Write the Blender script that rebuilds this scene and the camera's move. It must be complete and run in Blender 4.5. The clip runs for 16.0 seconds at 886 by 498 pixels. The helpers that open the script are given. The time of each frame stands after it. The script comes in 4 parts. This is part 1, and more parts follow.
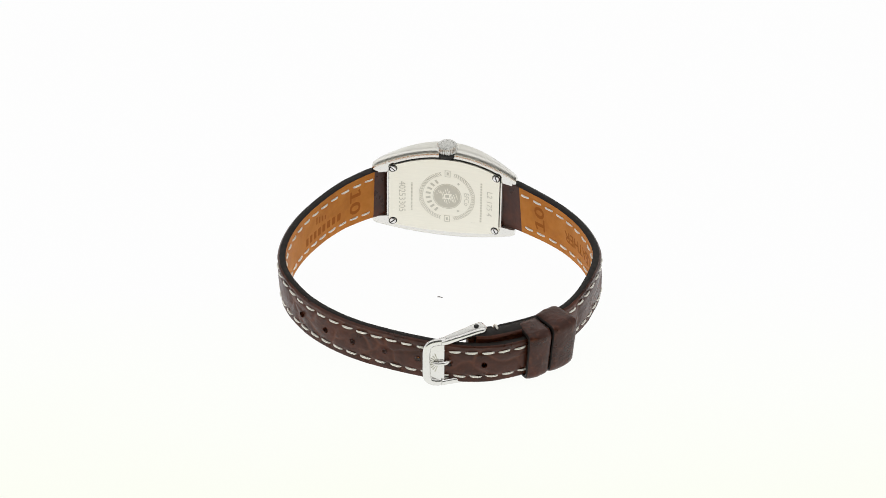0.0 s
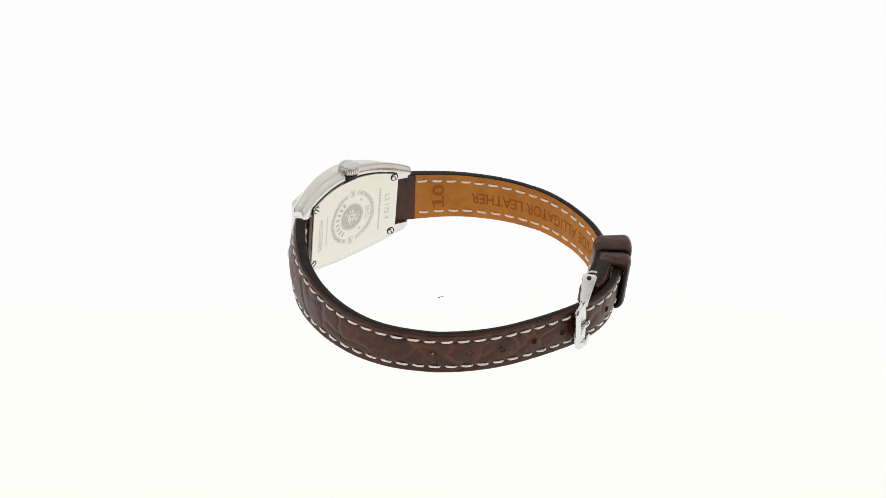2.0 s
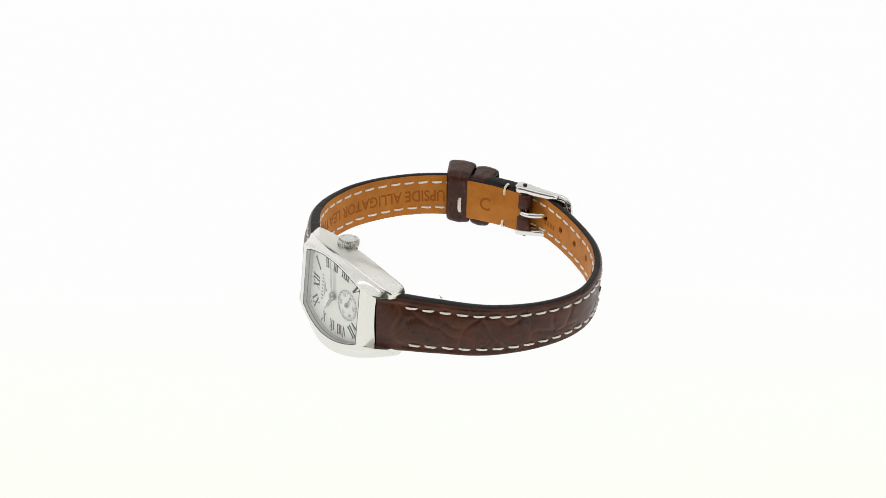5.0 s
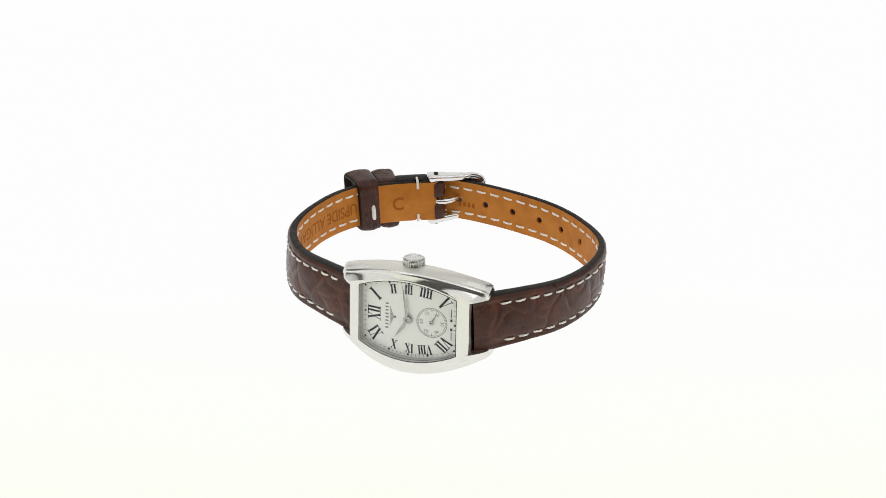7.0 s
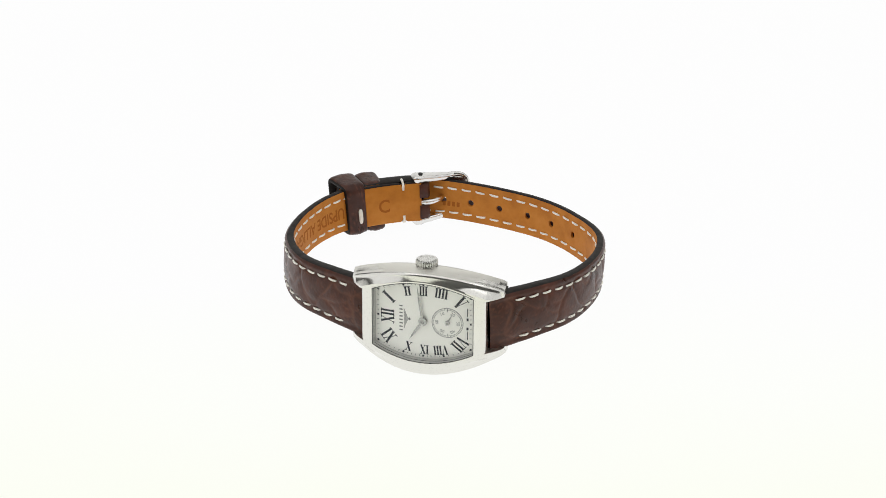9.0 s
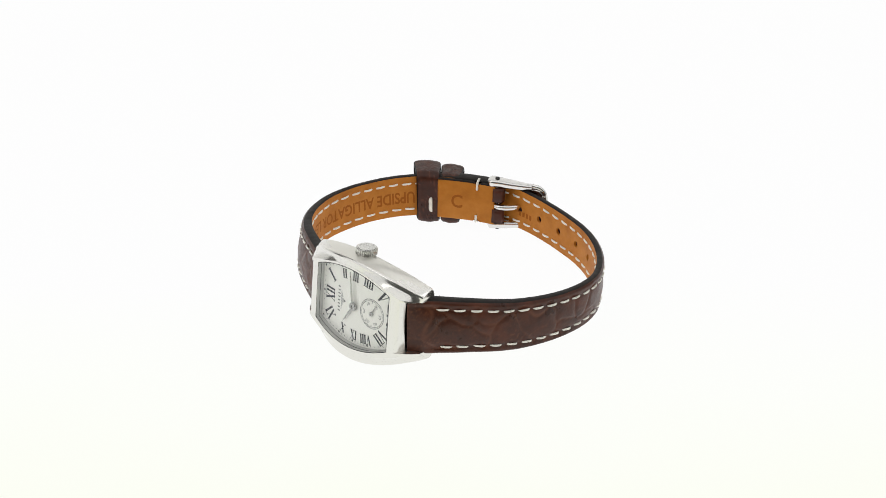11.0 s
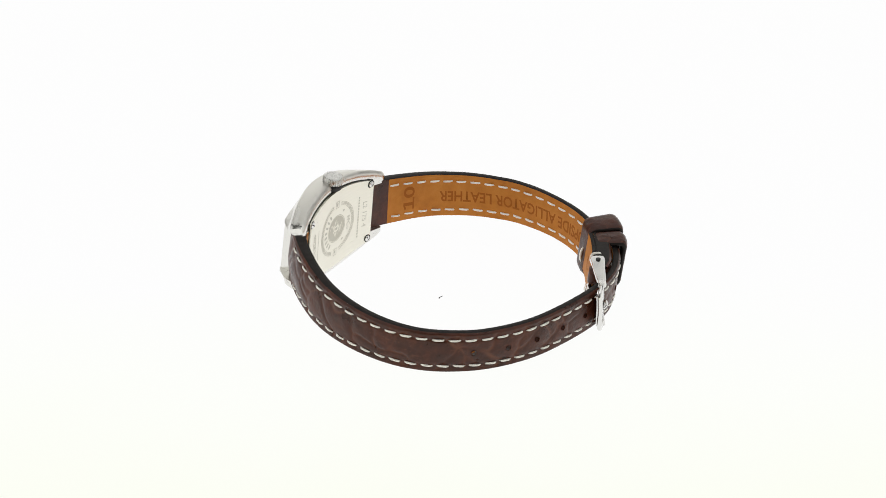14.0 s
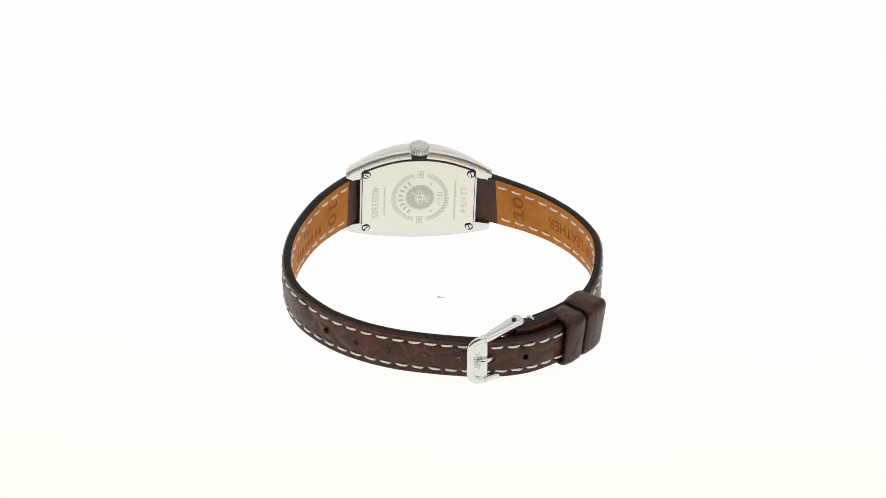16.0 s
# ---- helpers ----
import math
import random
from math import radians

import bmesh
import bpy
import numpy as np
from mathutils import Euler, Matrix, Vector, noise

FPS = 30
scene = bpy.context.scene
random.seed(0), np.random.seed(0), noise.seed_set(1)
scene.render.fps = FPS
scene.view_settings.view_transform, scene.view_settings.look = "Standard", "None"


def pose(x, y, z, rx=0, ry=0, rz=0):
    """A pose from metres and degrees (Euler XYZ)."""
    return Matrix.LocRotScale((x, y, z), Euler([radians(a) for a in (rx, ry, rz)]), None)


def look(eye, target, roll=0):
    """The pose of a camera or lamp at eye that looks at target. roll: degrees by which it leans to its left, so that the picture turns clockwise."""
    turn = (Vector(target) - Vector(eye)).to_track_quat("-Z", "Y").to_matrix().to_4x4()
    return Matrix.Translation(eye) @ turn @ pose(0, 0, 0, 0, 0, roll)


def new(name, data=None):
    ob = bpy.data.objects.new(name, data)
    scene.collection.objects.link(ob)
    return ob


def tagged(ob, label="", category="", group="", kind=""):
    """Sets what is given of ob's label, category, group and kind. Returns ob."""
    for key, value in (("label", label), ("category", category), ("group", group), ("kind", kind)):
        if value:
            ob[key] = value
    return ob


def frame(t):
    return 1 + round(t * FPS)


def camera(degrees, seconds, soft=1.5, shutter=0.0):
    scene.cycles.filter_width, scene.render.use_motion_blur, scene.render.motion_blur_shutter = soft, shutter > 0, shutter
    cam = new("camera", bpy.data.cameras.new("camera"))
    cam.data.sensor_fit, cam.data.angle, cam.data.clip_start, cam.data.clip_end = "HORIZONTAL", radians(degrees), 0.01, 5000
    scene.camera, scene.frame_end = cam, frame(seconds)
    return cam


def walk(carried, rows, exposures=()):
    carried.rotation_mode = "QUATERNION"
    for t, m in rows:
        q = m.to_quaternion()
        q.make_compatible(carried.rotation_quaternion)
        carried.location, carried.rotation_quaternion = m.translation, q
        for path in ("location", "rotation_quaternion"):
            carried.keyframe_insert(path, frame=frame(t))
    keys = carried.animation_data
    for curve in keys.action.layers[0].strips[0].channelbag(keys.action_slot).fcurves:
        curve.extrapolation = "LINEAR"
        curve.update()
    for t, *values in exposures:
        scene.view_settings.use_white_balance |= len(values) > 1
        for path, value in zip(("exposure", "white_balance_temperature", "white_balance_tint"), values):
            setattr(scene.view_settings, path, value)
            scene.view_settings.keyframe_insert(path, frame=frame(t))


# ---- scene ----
cam = camera(19.66, 16.0, soft=0.6)
EYE, AIM = (0.0, -0.4916, 0.2893), (0.0003, 0.0005, 0.0116)
walk(cam, [(0.0, look(EYE, AIM)), (16.0, look(EYE, AIM))], exposures=[(0.0, 0.0), (16.0, 0.0)])

# ---- light: a self-glowing white table in a grey studio, softboxes at the sides and above ----
world = bpy.data.worlds.new("studio")
scene.world = world
world.use_nodes = True
world.node_tree.nodes["Background"].inputs["Color"].default_value = (1.0, 0.985, 0.95, 1)
world.node_tree.nodes["Background"].inputs["Strength"].default_value = 0.22


def area(name, eye, target, size, power, colour=(1, 1, 1)):
    lamp = bpy.data.lights.new(name, "AREA")
    lamp.shape, lamp.size, lamp.energy, lamp.color = "SQUARE", size, power, colour
    ob = new(name, lamp)
    ob.matrix_world = look(eye, target)
    return ob


area("softbox_above", (0.0, -0.10, 1.05), (0, 0, 0), 1.5, 5.6)
area("softbox_side", (-1.05, -0.30, 0.60), (0, 0, 0.02), 1.4, 4.8)
area("softbox_side", (1.05, -0.30, 0.60), (0, 0, 0.02), 1.4, 4.1)

# ---- materials ----


def material(name, colour, rough=0.5, metal=0.0, **extra):
    m = bpy.data.materials.new(name)
    m.use_nodes = True
    b = m.node_tree.nodes["Principled BSDF"]
    b.inputs["Base Color"].default_value = (*colour, 1)
    b.inputs["Roughness"].default_value = rough
    b.inputs["Metallic"].default_value = metal
    for key, value in extra.items():
        b.inputs[key.replace("_", " ")].default_value = value
    return m


class Nodes:
    """Short hand for the nodes of one material."""

    def __init__(self, m):
        self.t = m.node_tree
        self.b = m.node_tree.nodes["Principled BSDF"]

    def add(self, kind, **values):
        n = self.t.nodes.new("ShaderNode" + kind)
        for key, value in values.items():
            if key in n.inputs.keys():
                n.inputs[key].default_value = value
        return n

    def link(self, a, b):
        self.t.links.new(a, b)

    def coords(self, scale, uv=False):
        c = self.add("TexCoord")
        m = self.add("Mapping")
        m.inputs["Scale"].default_value = scale
        self.link(c.outputs["UV" if uv else "Object"], m.inputs["Vector"])
        return m.outputs["Vector"]

    def ramp(self, fac, stops):
        r = self.add("ValToRGB")
        while len(r.color_ramp.elements) < len(stops):
            r.color_ramp.elements.new(0.5)
        for el, (at, col) in zip(r.color_ramp.elements, stops):
            el.position, el.color = at, (*col, 1)
        self.link(fac, r.inputs["Fac"])
        return r.outputs["Color"]

    def mix(self, fac, a, b):
        m = self.t.nodes.new("ShaderNodeMix")
        m.data_type = "RGBA"
        ins = [i for i in m.inputs if i.type == "RGBA"]
        if isinstance(fac, float):
            m.inputs[0].default_value = fac
        else:
            self.link(fac, m.inputs[0])
        for sock, val in zip(ins, (a, b)):
            if isinstance(val, tuple):
                sock.default_value = (*val, 1)
            else:
                self.link(val, sock)
        return [o for o in m.outputs if o.type == "RGBA"][0]

    def bump(self, height, strength, distance):
        b = self.add("Bump", Strength=strength, Distance=distance)
        self.link(height, b.inputs["Height"])
        self.link(b.outputs["Normal"], self.b.inputs["Normal"])


def leather(name, dark, light, rough):
    m = material(name, dark, rough, Specular_IOR_Level=0.34)
    n = Nodes(m)
    crease = n.add("Attribute")
    crease.attribute_name = "crease"
    spots = n.add("TexNoise", Scale=170.0, Detail=5.0, Roughness=0.62)
    n.link(n.coords((1, 1, 1)), spots.inputs["Vector"])
    tone = n.ramp(spots.outputs["Fac"], [(0.28, tuple(0.45 * c for c in dark)), (0.52, dark), (0.75, tuple(1.75 * c for c in dark))])
    col = n.mix(crease.outputs["Fac"], tone, light)
    n.link(col, n.b.inputs["Base Color"])
    grain = n.add("TexNoise", Scale=1500.0, Detail=4.0, Roughness=0.6)
    n.link(n.coords((1, 1, 1)), grain.inputs["Vector"])
    n.bump(grain.outputs["Fac"], 0.35, 0.0002)
    r = n.ramp(spots.outputs["Fac"], [(0.3, (rough - 0.08,) * 3), (0.7, (rough + 0.14,) * 3)])
    n.link(r, n.b.inputs["Roughness"])
    return m


BROWN = leather("brown_crocodile_leather", (0.064, 0.0172, 0.0074), (0.152, 0.051, 0.023), 0.31)
KEEPER = leather("brown_keeper_leather", (0.052, 0.0138, 0.0064), (0.124, 0.040, 0.019), 0.30)


def lining():
    m = material("tan_calf_lining", (0.55, 0.21, 0.032), 0.55, Specular_IOR_Level=0.18)
    n = Nodes(m)
    a = n.add("TexNoise", Scale=220.0, Detail=5.0, Roughness=0.6)
    n.link(n.coords((1, 1, 1)), a.inputs["Vector"])
    n.link(n.ramp(a.outputs["Fac"], [(0.25, (0.42, 0.140, 0.017)), (0.5, (0.53, 0.192, 0.026)), (0.8, (0.61, 0.245, 0.043))]), n.b.inputs["Base Color"])
    g = n.add("TexNoise", Scale=3800.0, Detail=3.0)
    n.link(n.coords((1, 1, 1)), g.inputs["Vector"])
    n.bump(g.outputs["Fac"], 0.35, 0.0001)
    return m


TAN = lining()
PRESSED = material("burnt_tan_stamp", (0.35, 0.110, 0.016), 0.6, Specular_IOR_Level=0.08)
EDGE = material("black_brown_edge_paint", (0.010, 0.0075, 0.007), 0.55, Specular_IOR_Level=0.25)
n = Nodes(EDGE)
e = n.add("TexNoise", Scale=700.0, Detail=3.0)
n.link(n.coords((1, 1, 1)), e.inputs["Vector"])
n.link(n.ramp(e.outputs["Fac"], [(0.3, (0.007, 0.0045, 0.0034)), (0.75, (0.015, 0.010, 0.0075))]), n.b.inputs["Base Color"])
n.bump(e.outputs["Fac"], 0.4, 0.0002)
THREAD = material("ivory_thread", (0.93, 0.90, 0.81), 0.75)
n = Nodes(THREAD)
e = n.add("TexWave", Scale=1500.0, Distortion=2.0)
n.link(n.coords((1, 0.5, 0.3)), e.inputs["Vector"])
n.bump(e.outputs["Fac"], 0.3, 0.0001)


def steel(name, colour, rough, streak=(1, 1, 1), depth=0.0, vary=0.08):
    m = material(name, colour, rough, 1.0)
    n = Nodes(m)
    a = n.add("TexNoise", Scale=1500.0, Detail=5.0, Roughness=0.7)
    n.link(n.coords(streak), a.inputs["Vector"])
    n.link(n.ramp(a.outputs["Fac"], [(0.2, tuple(c * (1 - vary) for c in colour)), (0.8, colour)]), n.b.inputs["Base Color"])
    n.link(n.ramp(a.outputs["Fac"], [(0.2, (rough * 0.8,) * 3), (0.8, (rough * 1.35,) * 3)]), n.b.inputs["Roughness"])
    if depth:
        n.bump(a.outputs["Fac"], 0.3, depth)
    return m


POLISHED = steel("polished_steel", (0.79, 0.78, 0.74), 0.15, vary=0.03)
BRUSHED = steel("brushed_steel", (0.80, 0.785, 0.73), 0.30, (0.03, 2.2, 2.2), 0.0, 0.03)
BACK = steel("satin_steel_back", (0.88, 0.855, 0.745), 0.30, (0.06, 1.5, 1.5), 0.00003)
BUCKLE = steel("buckle_steel", (0.80, 0.79, 0.77), 0.13, vary=0.05)
CROWN = steel("satin_crown_steel", (0.74, 0.735, 0.71), 0.26, vary=0.08)
ENGRAVED = steel("frosted_engraving", (0.64, 0.62, 0.53), 0.45, vary=0.15)
GAP = material("dark_seam", (0.012, 0.011, 0.010), 0.6)
INK = material("blue_black_print", (0.028, 0.030, 0.040), 0.45)
GREY = material("grey_print", (0.22, 0.22, 0.22), 0.5)
HAND = steel("hand_steel", (0.46, 0.46, 0.45), 0.16, vary=0.1)
REHAUT = steel("rehaut_steel", (0.66, 0.66, 0.64), 0.6, vary=0.1)


def dial_paint():
    m = material("silvered_opaline", (0.92, 0.91, 0.86), 0.36, 0.2, Specular_IOR_Level=0.4)
    n = Nodes(m)
    a = n.add("TexNoise", Scale=5200.0, Detail=3.0)
    n.link(n.coords((1, 1, 1)), a.inputs["Vector"])
    n.link(n.ramp(a.outputs["Fac"], [(0.3, (0.91, 0.90, 0.85)), (0.7, (0.96, 0.95, 0.905))]), n.b.inputs["Base Color"])
    n.bump(a.outputs["Fac"], 0.15, 0.00005)
    return m


DIAL = dial_paint()


def thin_glass():
    """A clear pane: light passes straight, the gloss grows towards grazing angles."""
    m = material("crystal_glass", (1, 1, 1), 0.0)
    n = Nodes(m)
    clear = n.add("BsdfTransparent", Color=(0.985, 0.99, 0.985, 1))
    gloss = n.add("BsdfGlossy", Roughness=0.01)
    f = n.add("LayerWeight", Blend=0.5)
    power = n.add("Math")
    power.operation = "POWER"
    power.inputs[1].default_value = 3.3
    n.link(f.outputs["Facing"], power.inputs[0])
    part_gloss = n.add("Math")
    part_gloss.operation = "MULTIPLY_ADD"
    part_gloss.inputs[1].default_value, part_gloss.inputs[2].default_value = 0.9, 0.02
    n.link(power.outputs[0], part_gloss.inputs[0])
    mix = n.add("MixShader")
    n.link(part_gloss.outputs[0], mix.inputs[0])
    n.link(clear.outputs[0], mix.inputs[1])
    n.link(gloss.outputs[0], mix.inputs[2])
    n.link(mix.outputs[0], n.t.nodes["Material Output"].inputs["Surface"])
    return m


GLASS = thin_glass()


def glowing_table():
    """Opal acrylic with its white glow put in as emission: a trace warmer towards its front edge."""
    m = material("glowing_acrylic", (0.03, 0.03, 0.03), 0.6, Specular_IOR_Level=0.0)
    n = Nodes(m)
    c = n.add("TexCoord")
    s = n.add("SeparateXYZ")
    n.link(c.outputs["Object"], s.inputs[0])
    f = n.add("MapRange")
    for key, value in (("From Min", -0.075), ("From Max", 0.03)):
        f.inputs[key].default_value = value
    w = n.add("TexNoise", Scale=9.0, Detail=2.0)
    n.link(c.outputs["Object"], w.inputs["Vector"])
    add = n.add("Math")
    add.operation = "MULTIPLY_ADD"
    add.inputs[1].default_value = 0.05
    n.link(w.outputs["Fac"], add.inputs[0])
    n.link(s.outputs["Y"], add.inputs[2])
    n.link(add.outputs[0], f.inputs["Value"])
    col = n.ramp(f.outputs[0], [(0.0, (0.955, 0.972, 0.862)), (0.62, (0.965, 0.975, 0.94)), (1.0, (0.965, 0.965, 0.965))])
    # the surface itself emits, with no lamp below, and drowns the watch's shadow
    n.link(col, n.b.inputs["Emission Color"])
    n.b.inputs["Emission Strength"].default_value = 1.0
    return m


TABLE = glowing_table()
# emission added to the unseen paper, so the steel flanks reflect it brighter
SWEEP = material("glowing_paper_sweep", (0.80, 0.80, 0.79), 0.8, Emission_Color=(1, 0.99, 0.97, 1), Emission_Strength=0.30)

STUDIO = material("grey_studio_paint", (0.27, 0.268, 0.26), 0.85, Specular_IOR_Level=0.2)
n = Nodes(STUDIO)
e = n.add("TexNoise", Scale=14.0, Detail=5.0)
n.link(n.coords((1, 1, 1)), e.inputs["Vector"])
n.link(n.ramp(e.outputs["Fac"], [(0.3, (0.25, 0.248, 0.24)), (0.7, (0.29, 0.288, 0.28))]), n.b.inputs["Base Color"])

# ---- mesh helpers; lengths in millimetres ----
MM = 0.001


def part(name, bm, mat, parent, label="", smooth=True):
    me = bpy.data.meshes.new(name)
    bmesh.ops.scale(bm, vec=(MM, MM, MM), verts=bm.verts)
    bm.to_mesh(me)
    bm.free()
    for m in mat if isinstance(mat, (list, tuple)) else [mat]:
        me.materials.append(m)
    if smooth:
        me.polygons.foreach_set("use_smooth", [True] * len(me.polygons))
    ob = new(name, me)
    ob.parent = parent
    if label:
        tagged(ob, label)
    return ob


def sharpen(ob, degrees=35):
    """Keeps creases above an angle crisp."""
    bm = bmesh.new()
    bm.from_mesh(ob.data)
    for e in bm.edges:
        if len(e.link_faces) == 2 and e.calc_face_angle(0) > radians(degrees):
            e.smooth = False
    bm.to_mesh(ob.data)
    bm.free()
    return ob


def loft(bm, rings, closed=True, cap=True, mat=0):
    """Skins rings of equal counts."""
    vs = [[bm.verts.new(p) for p in ring] for ring in rings]
    k = len(vs[0])
    for a, b in zip(vs, vs[1:]):
        for i in range(k if closed else k - 1):
            f = bm.faces.new((a[i], a[(i + 1) % k], b[(i + 1) % k], b[i]))
            f.material_index = mat
    if cap:
        bm.faces.new(list(reversed(vs[0]))).material_index = mat
        bm.faces.new(vs[-1]).material_index = mat
    return vs


def tube(path, radii, sides=14, squash=(1, 1), up=Vector((0, 0, 1))):
    """A capped tube along points, radius by point."""
    bm = bmesh.new()
    pts = [Vector(p) for p in path]
    rings = []
    for i, p in enumerate(pts):
        d = (pts[min(i + 1, len(pts) - 1)] - pts[max(i - 1, 0)]).normalized()
        a = up.cross(d).normalized()
        b = d.cross(a)
        r = radii[i] if isinstance(radii, (list, tuple)) else radii
        rings.append([p + r * (squash[0] * math.cos(t) * a + squash[1] * math.sin(t) * b)
                      for t in (2 * math.pi * k / sides for k in range(sides))])
    loft(bm, rings)
    bmesh.ops.recalc_face_normals(bm, faces=bm.faces)
    return bm


def spline(points, steps=12):
    """Catmull-Rom through the points."""
    p = [Vector(q) for q in points]
    p = [2 * p[0] - p[1], *p, 2 * p[-1] - p[-2]]
    out = []
    for a, b, c, d in zip(p, p[1:], p[2:], p[3:]):
        for i in range(steps):
            t = i / steps
            out.append(0.5 * (2 * b + (c - a) * t + (2 * a - 5 * b + 4 * c - d) * t * t + (3 * b - a - 3 * c + d) * t ** 3))
    return out + [p[-2]]


def written(text, size, bold=0.0):
    """Letters of the built-in font as a bmesh, centred, in the xy plane."""
    cu = bpy.data.curves.new("letters", "FONT")
    cu.body, cu.size, cu.align_x, cu.align_y, cu.offset, cu.resolution_u = text, size, "CENTER", "CENTER", bold, 3
    ob = bpy.data.objects.new("letters", cu)
    scene.collection.objects.link(ob)
    bpy.context.view_layer.update()
    me = ob.evaluated_get(bpy.context.evaluated_depsgraph_get()).to_mesh()
    bm = bmesh.new()
    bm.from_mesh(me)
    ob.to_mesh_clear()
    bpy.data.objects.remove(ob)
    bpy.data.curves.remove(cu)
    return bm


def rect(bm, cx, cy, w, h, turn=0.0, z=0.0):
    c, s = math.cos(turn), math.sin(turn)
    vs = [bm.verts.new((cx + c * x - s * y, cy + s * x + c * y, z)) for x, y in ((-w / 2, -h / 2), (w / 2, -h / 2), (w / 2, h / 2), (-w / 2, h / 2))]
    return bm.faces.new(vs)


# ---- setting ----
TABLE_Z = -0.6        # the table's top, just under the turning watch
bm = bmesh.new()
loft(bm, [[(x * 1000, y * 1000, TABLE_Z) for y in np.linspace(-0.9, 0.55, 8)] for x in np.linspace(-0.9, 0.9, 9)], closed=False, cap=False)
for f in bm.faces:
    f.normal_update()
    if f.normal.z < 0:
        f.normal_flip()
tagged(part("ground", bm, TABLE, None), "white opal acrylic table, its even glow put into the surface", "table", kind="structure")
# added sweep beyond the view; its glow shows only in reflections
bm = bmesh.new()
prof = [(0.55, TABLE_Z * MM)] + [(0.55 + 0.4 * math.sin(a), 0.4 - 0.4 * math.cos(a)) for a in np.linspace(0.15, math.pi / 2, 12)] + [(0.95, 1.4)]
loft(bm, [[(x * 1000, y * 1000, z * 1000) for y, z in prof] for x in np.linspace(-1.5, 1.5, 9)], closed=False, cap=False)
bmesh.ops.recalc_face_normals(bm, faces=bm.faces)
tagged(part("backdrop", bm, SWEEP, None), "added white sweep out of view, glowing to brighten the steel", "backdrop", kind="structure")


def studio_wall(name, low, high, kind="wall"):
    """A solid wall or ceiling of the studio, between two corners in metres."""
    bm = bmesh.new()
    bmesh.ops.create_cube(bm, size=1.0)
    for v in bm.verts:
        v.co = [1000 * (a + (b - a) * (c + 0.5)) for a, b, c in zip(low, high, v.co)]
    tagged(part(name, bm, STUDIO, None, smooth=False), "matt grey painted studio " + kind, kind, kind="structure")


studio_wall("wall_west", (-1.75, -1.8, -0.75), (-1.65, 1.1, 1.6))
studio_wall("wall_east", (1.65, -1.8, -0.75), (1.75, 1.1, 1.6))
studio_wall("wall_south", (-1.65, -1.8, -0.75), (1.65, -1.7, 1.6))
studio_wall("wall_north", (-1.65, 1.0, -0.75), (1.65, 1.1, 1.6))
studio_wall("floor", (-1.65, -1.7, -0.85), (1.65, 1.0, -0.75), "floor")
studio_wall("ceiling", (-1.65, -1.7, 1.5), (1.65, 1.0, 1.6), "ceiling")

# ---- the watch ----
GROUND = 10.8          # height of the model's own zero above the table
watch = new("wrist_watch")
tagged(watch, "steel tonneau wrist watch with brown crocodile strap, lying on its side", "watch")


def lerp(x, table):
    return float(np.interp(x, [a for a, _ in table], [b for _, b in table]))


# -- case --
case = new("case")
case.parent = watch
tagged(case, "tonneau stainless steel case, polished bezel and brushed flanks")
CASE = (Matrix.Translation((1.20 * MM, 27.75 * MM, (0.55 + GROUND) * MM))
        @ Matrix(((-math.cos(radians(11.6)), 0, math.sin(radians(11.6)), 0), (math.sin(radians(11.6)), 0, math.cos(radians(11.6)), 0), (0, 1, 0, 0), (0, 0, 0, 1)))
        @ pose(0, 0, 0, -7.0, 0, 1.7))
case.matrix_local = CASE


def half_width(x):
    return 11.62 - 4.25 * (x / 16.6) ** 2


def front(x):
    return 4.5 - 0.0078 * x * x


def lug_front(x):
    return 4.4 - 0.0175 * x * x


def back(x, y=0.0):
    return -1.25 - 0.0105 * x * x + 0.046 * y - 0.034 * x


END = 13.5             # the bezel's ends
TIP = 16.6             # the lugs' ends
SLOT = 5.9            # half of the gap between the lugs


def flank(x, y_in, y_out, sign, ze, zf):
    """Section of one side, from the inner foot round the outside to the inner top."""
    zb = back(x, sign * y_out)
    span = max(0.25, 1 - (x / 18.0) ** 2)
    y_back = y_out + (0.25 + 0.75 * (x / TIP) ** 2 if sign > 0 else 0.05 + 0.4 * (x / TIP) ** 2)
    y_front = y_out + (-0.40 if sign > 0 else 0.38) * span
    r, c = min(0.9, 0.34 * (y_front - y_in)), 0.85
    pts = [(y_in, zb), (y_back - 1.0, zb), (y_back - 0.32, zb + 0.32), (y_back, zb + c)]
    # the outside swells a trace, then turns over a soft edge
    for k in (0.3, 0.6, 0.85):
        pts.append((y_back + (y_front - y_back) * k + 0.16 * math.sin(math.pi * k), zb + c + (ze - 0.95 * r - zb - c) * k))
    for k in range(7):
        a = k / 6 * math.pi / 2
        pts.append((y_front - r + r * math.cos(a), ze - 0.95 * r + 0.95 * r * math.sin(a)))
    # concave shoulder that climbs from the flank to the bezel
    y0, room = pts[-1][0], max(0.12, min(1.3, pts[-1][0] - y_in - 0.1))
    for k in (0.15, 0.35, 0.55, 0.75, 0.9, 1.0):
        pts.append((y0 - room * k, ze + (zf - ze) * k ** 1.3))
    pts.append((y_in, zf + 0.02))
    return [(x, sign * y, z) for y, z in pts]


def finish(bm):
    bmesh.ops.recalc_face_normals(bm, faces=bm.faces)
    bm.normal_update()
    for f in bm.faces:
        f.material_index = 1 if abs(f.normal.y) > 0.84 or (f.normal.z < -0.1 and abs(f.normal.y) > 0.2) else 0
    return bm


